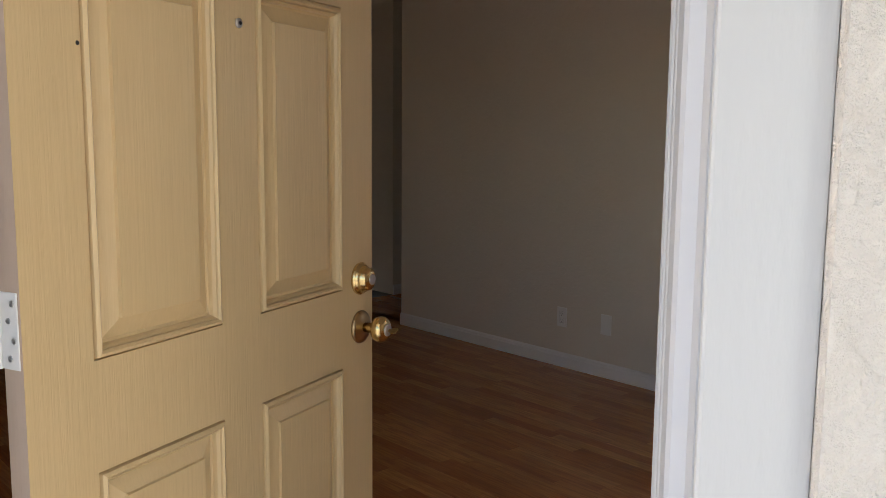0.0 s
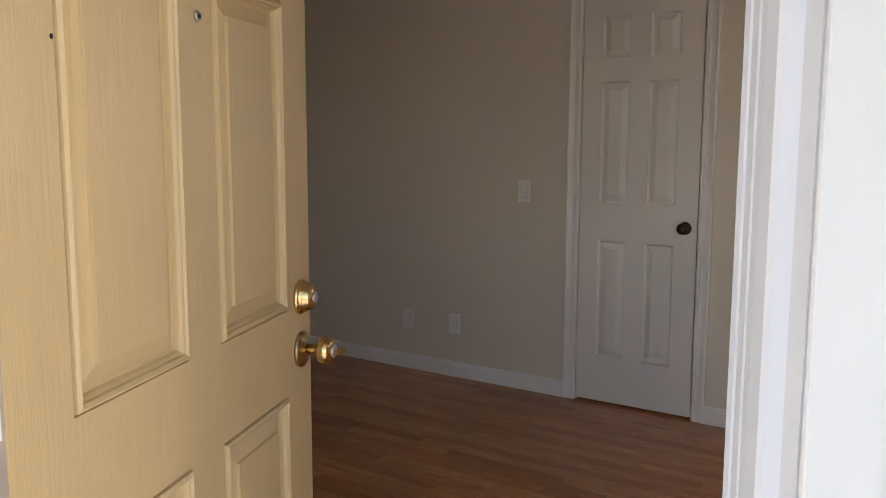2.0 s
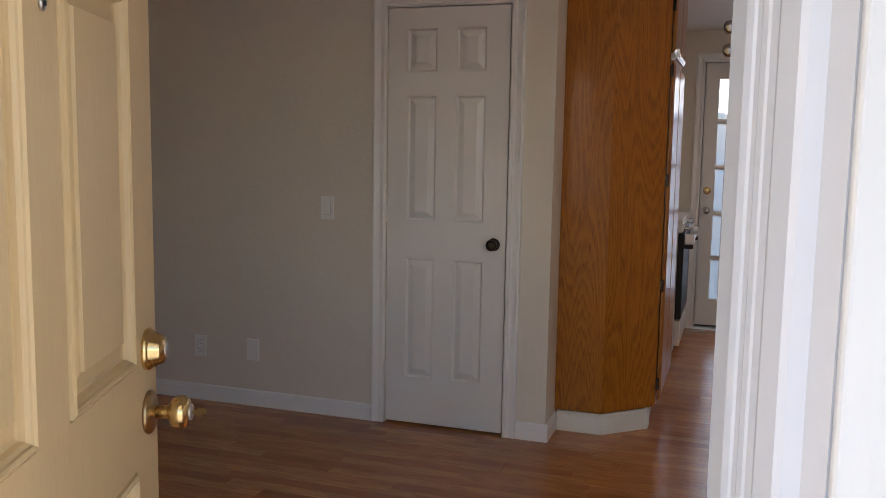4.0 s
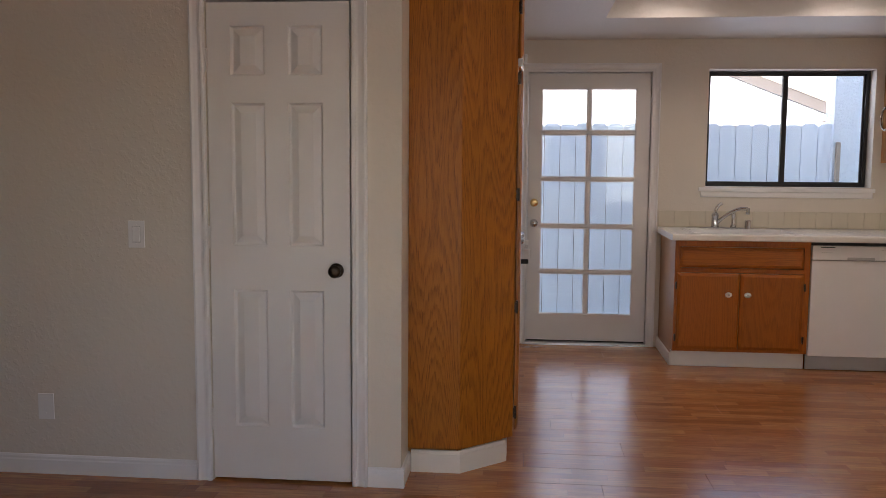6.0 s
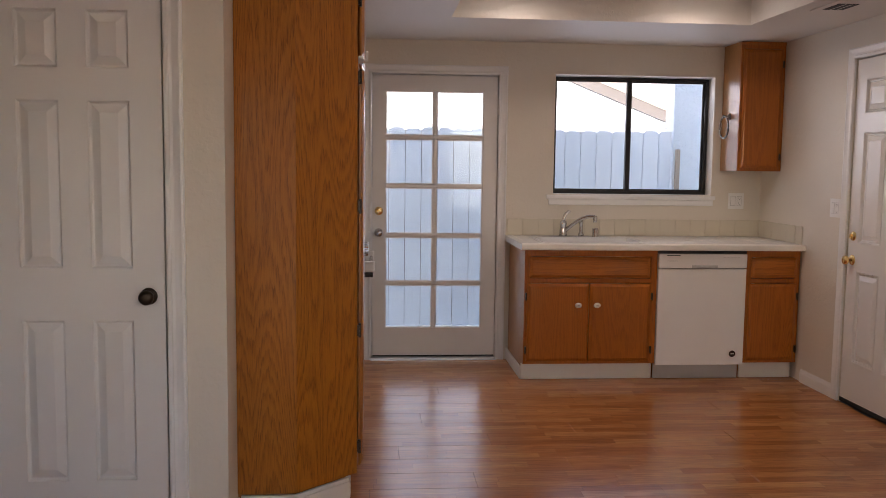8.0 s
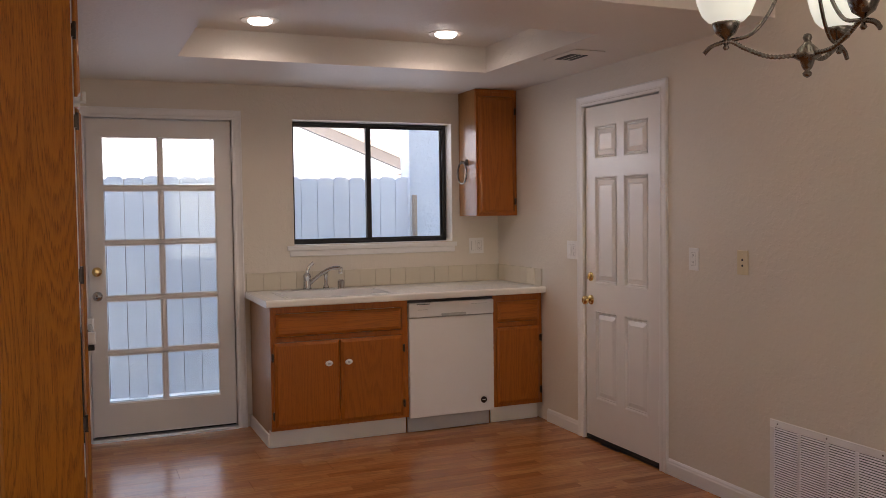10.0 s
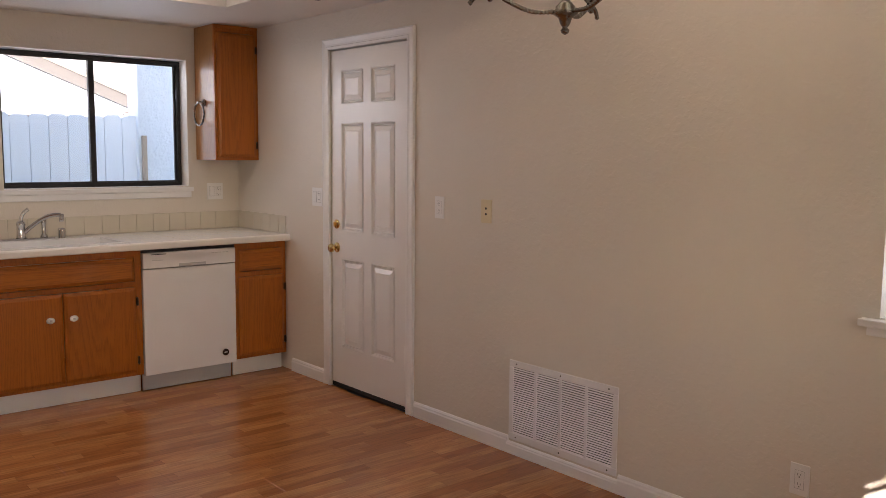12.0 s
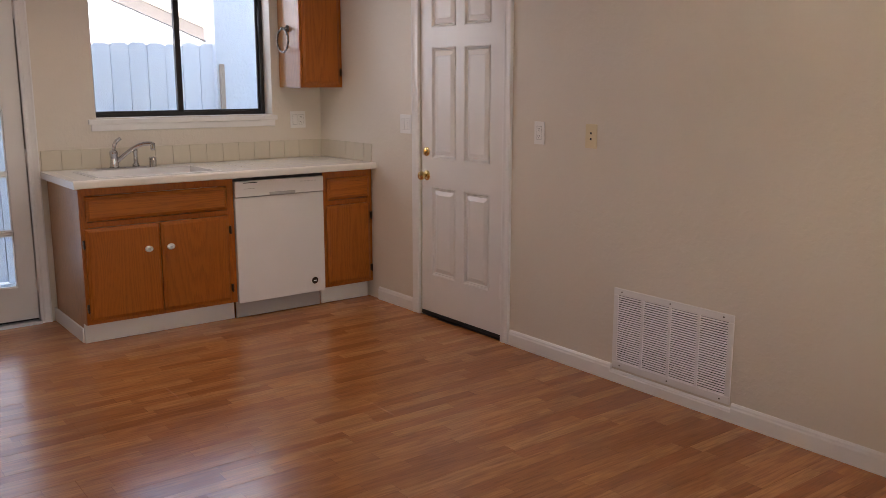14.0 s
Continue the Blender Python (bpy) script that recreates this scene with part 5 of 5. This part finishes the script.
# recessed cans in the tray
for cx, cy in CANS:
    rc = empty("recessed_light", pose(cx, cy, TZ), "lit round recessed ceiling light with white trim", "ceiling light", "tray lights")
    bm = bmesh.new()
    lathe(bm, [(0.068, -0.004), (0.098, -0.004), (0.100, -0.0005), (0.066, -0.0005), (0.066, -0.003)], 36)
    part("trim_ring", bm, TRIM, rc)
    part("bulb", lathe(bmesh.new(), [(0.064, -0.001), (0.060, -0.012), (0.045, -0.022), (0.020, -0.027)], 28), BULB, rc, "glowing bulb face", True)

# ---------------------------------------------------------------- chandelier
ch = empty("chandelier", pose(CH.x, CH.y, 0), "bronze three-arm chandelier with frosted glass bell shades", "chandelier")
bm = bmesh.new()
lathe(bm, [(0.002, 1.779), (0.010, 1.784), (0.012, 1.791), (0.006, 1.797), (0.011, 1.803), (0.014, 1.809), (0.018, 1.822), (0.034, 1.832), (0.034, 1.838), (0.026, 1.846), (0.026, 1.852), (0.012, 1.866), (0.008, 1.873), (0.012, 1.881), (0.009, 1.890), (0.002, 1.893)], 28)
part("finial", bm, NICKEL, ch, smooth=True)
part("column", lathe(bmesh.new(), [(0.004, 2.26), (0.016, 2.27), (0.016, 2.30), (0.006, 2.31), (0.006, HL - 0.03), (0.055, HL - 0.028), (0.062, HL - 0.0005)], 24), NICKEL, ch, smooth=True)
VR, VF = Vector((-0.484, -0.875, 0)), Vector((0.875, -0.484, 0))
for ang in (170, -69, 50):
    d = math.cos(radians(ang)) * VR + math.sin(radians(ang)) * VF
    c = d * 0.2
    part("cup", lathe(bmesh.new(), [(0.004, 1.862), (0.009, 1.868), (0.005, 1.876), (0.006, 1.890), (0.012, 1.895), (0.026, 1.905), (0.034, 1.925), (0.036, 1.934), (0.033, 1.936)], 24, at=(c.x, c.y, 0)), NICKEL, ch, smooth=True)
    prof = [(0.031, 1.931), (0.046, 1.938), (0.062, 1.955), (0.074, 1.985), (0.082, 2.02), (0.094, 2.05), (0.108, 2.068), (0.105, 2.069), (0.090, 2.05), (0.078, 2.02), (0.070, 1.985), (0.058, 1.957), (0.042, 1.942), (0.030, 1.938)]
    part("shade", lathe(bmesh.new(), prof, 36, at=(c.x, c.y, 0)), SHADE, ch, "lit frosted glass bell shade", True)
    pts = spline([(d.x * 0.02, d.y * 0.02, 1.838), (d.x * 0.09, d.y * 0.09, 1.838), (d.x * 0.15, d.y * 0.15, 1.862), (d.x * 0.19, d.y * 0.19, 1.884), (d.x * 0.235, d.y * 0.235, 1.874), (d.x * 0.255, d.y * 0.255, 1.855)], 34)
    part("rope_arm", tube(bmesh.new(), pts, 0.0056, 12, 0.62, 0.20), NICKEL, ch, "twisted rope-pattern arm", True)
    pts = spline([(d.x * 0.195, d.y * 0.195, 1.885), (d.x * 0.13, d.y * 0.13, 1.905), (d.x * 0.075, d.y * 0.075, 1.99), (d.x * 0.045, d.y * 0.045, 2.12), (d.x * 0.012, d.y * 0.012, 2.28)], 10)
    part("rod", tube(bmesh.new(), pts, 0.005, 10), NICKEL, ch, smooth=True)
    lamp("chandelier_bulb", "POINT", (CH.x + c.x, CH.y + c.y, 2.09), BULB_W, WARM, 0.04)

# ---------------------------------------------------------------- yard
XFN = 8.40
# near-black for the sheet that darkens the slits of the fence
FENCE_GAP_DARK = painted("fence_gap_dark", (0.07, 0.055, 0.045), 0.8, 30, 0.2)
fn = empty("fence", None, "white painted dog-ear board fence behind the house", "fence")
me = None
for i in range(30):
    y = 1.714 - i * 0.1392
    if y - 0.139 < -1.66:
        break
    if me is None:
        bm = bmesh.new()
        w = 0.1352
        pts = [(0, 0.0), (w, 0.0), (w, 1.700), (w - 0.022, 1.725), (0.022, 1.725), (0, 1.700)]
        a = [bm.verts.new((0, -p, z)) for p, z in pts]
        b = [bm.verts.new((0.018, -p, z)) for p, z in pts]
        bm.faces.new(a), bm.faces.new(b)
        for k in range(6):
            bm.faces.new((a[k], a[(k + 1) % 6], b[(k + 1) % 6], b[k]))
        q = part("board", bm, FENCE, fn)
        me = q.data
    else:
        q = new("board", me)
        q.parent = fn
    q.location = (XFN + random.uniform(-0.003, 0.003), y, 0.012 + random.uniform(-0.012, 0.004))
# added sheet, not part of the fence: makes the board slits dark
part("backing", boxm(XFN + 0.0218, XFN + 0.0235, -1.585, 1.70, 0.02, 1.66), FENCE_GAP_DARK, fn, "added dark sheet for the shade between boards")
for z in (0.30, 1.00, 1.632):
    part("rail", boxm(XFN + 0.024, XFN + 0.06, -1.68, 1.65, z, z + 0.085), FASCIA, fn, "weathered wooden rail")
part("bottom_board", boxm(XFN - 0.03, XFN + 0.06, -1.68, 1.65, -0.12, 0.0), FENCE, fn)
part("post", boxm(XFN - 0.100, XFN - 0.062, -1.650, -1.615, -0.12, 1.578, bevel=0.004), FASCIA, fn, "bare tan wooden post")
tagged(link_mesh("patio", boxm(XK + 0.145, XFN - 0.035, -1.9, 3.0, -0.119, -0.06), PAVING), "grey concrete strip outside the glazed door", "patio", kind="structure")
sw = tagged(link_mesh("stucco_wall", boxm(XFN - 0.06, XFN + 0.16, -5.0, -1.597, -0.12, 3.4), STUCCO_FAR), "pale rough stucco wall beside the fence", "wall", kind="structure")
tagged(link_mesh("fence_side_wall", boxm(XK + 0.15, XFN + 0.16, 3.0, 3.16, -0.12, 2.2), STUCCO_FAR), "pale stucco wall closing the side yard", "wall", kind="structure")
# dry leaves caught on the fence top
lf = tagged(new("dry_leaves"), "small clump of dry brown leaves on the fence top", "leaves")
bm = bmesh.new()
for i in range(26):
    c = Vector((XFN + 0.02 + random.uniform(-0.02, 0.03), -1.44 + random.uniform(-0.10, 0.10), 1.726 + random.uniform(0, 0.045)))
    r = [Vector((random.uniform(-1, 1), random.uniform(-1, 1), random.uniform(-0.6, 0.6))) * 0.022 for _ in range(3)]
    v = [bm.verts.new(c + q) for q in r]
    bm.faces.new(v)
part("leaves", bm, FASCIA, lf)

# neighbour's house: sunlit gable, tan rake board with shade in its colour, tiled slope
nb = empty("neighbour_house", None, "white stucco gable house with shade-darkened rake board and tiled roof", "house")
XN = 11.0
SL = (2.412 - 1.956) / (2.544 - 1.38)
def rake(y):
    return 2.412 - SL * (-1.38 - y)
bm = bmesh.new()
poly = [(9.0, -0.12), (9.0, rake(2.5) - SL * 6.5), (2.5, rake(2.5)), (-7.0, rake(-7.0)), (-7.0, -0.12)]
a = [bm.verts.new((XN, y, z)) for y, z in poly]
b = [bm.verts.new((XN + 7, y, z)) for y, z in poly]
bm.faces.new(a), bm.faces.new(b)
for k in range(5):
    bm.faces.new((a[k], a[(k + 1) % 5], b[(k + 1) % 5], b[k]))
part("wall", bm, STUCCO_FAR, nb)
NSLOPE = math.degrees(math.atan(SL))
bm = bmesh.new()
ln = 10.2
box(bm, XN - 0.05, XN - 0.002, 0, ln, -0.05, 0.075)
rk = part("rake_board", bm, RAKE, nb, "rake board darkened in colour for shade")
rk.matrix_world = pose(0, -7.0, rake(-7.0), NSLOPE, 0, 0)
TILES = painted("sunlit_roof_tile", (0.72, 0.64, 0.55), 0.8, 20, 0.3, 0.004, 0.15)
bm = boxm(XN - 0.05, XN + 7.2, 0, ln, 0.091, 0.12)
rf = part("roof", bm, TILES, nb, "pale tiled roof slope")
rf.matrix_world = pose(0, -7.0, rake(-7.0), NSLOPE, 0, 0) @ pose(XN, 0, 0, 0, -20, 0) @ pose(-XN, 0, 0)
tm = None
for j in range(22):
    for i in range(7):
        if tm is None:
            q = part("roof_tile", boxm(0, 0.30, 0, 0.40, 0.0, 0.022, bevel=0.004), TILES, rf)
            tm = q.data
        else:
            q = new("roof_tile", tm)
            q.parent = rf
        q.location = (XN - 0.07 + i * 0.312, 0.9 + j * 0.36, 0.122 + 0.004 * (j % 2))
        q.rotation_euler = (radians(-2.0), 0, 0)

# ---------------------------------------------------------------- floor boards
BW, BL = 0.195, 1.29
shapes = {}


def board(x0, x1, y0, y1):
    w, l = round(x1 - x0, 3), round(y1 - y0, 3)
    if w < 0.02 or l < 0.03:
        return
    if (w, l) not in shapes:
        bm = bmesh.new()
        e = 0.0003
        top = [(e + 0.0008, e + 0.0008), (w - e - 0.0008, e + 0.0008), (w - e - 0.0008, l - e - 0.0008), (e + 0.0008, l - e - 0.0008)]
        bot = [(e, e), (w - e, e), (w - e, l - e), (e, l - e)]
        t = [bm.verts.new((*p, 0.0)) for p in top]
        m = [bm.verts.new((*p, -0.0009)) for p in bot]
        k = [bm.verts.new((*p, -0.008)) for p in bot]
        bm.faces.new(t)
        for i in range(4):
            j = (i + 1) % 4
            bm.faces.new((t[i], t[j], m[j], m[i]))
            bm.faces.new((m[i], m[j], k[j], k[i]))
        q = part("plank", bm, LAMINATE, floor)
        shapes[w, l] = q.data
    else:
        q = new("plank", shapes[w, l])
        q.parent = floor
    q.location = (x0, y0, 0)


def spans(x):
    """Where the rooms' floor runs along y at a given x."""
    if x < XF:
        lo = max(YF, PY - (x - PX)) if x > PX else YL
        return (lo - 0.02, YN)
    if x < XC + 0.05:
        return (YG, YN)
    return (YG, 1.66)


col = 0
edges = [XL + BW * i for i in range(int((XK - XL) / BW) + 1)] + [XK]
for x0, x1 in zip(edges, edges[1:]):
    lo, hi = spans((x0 + x1) / 2)
    y = lo - (0.37 * col * BL) % BL
    col += 1
    while y < hi:
        a, b = max(y, lo), min(y + BL, hi)
        board(x0, x1, a, b)
        y += BL
for x0, x1 in zip(edges, edges[1:]):
    if x0 > XC - 0.2 and x1 < 6.0:
        board(max(x0, XC + 0.05), x1, 4.93, 5.9)
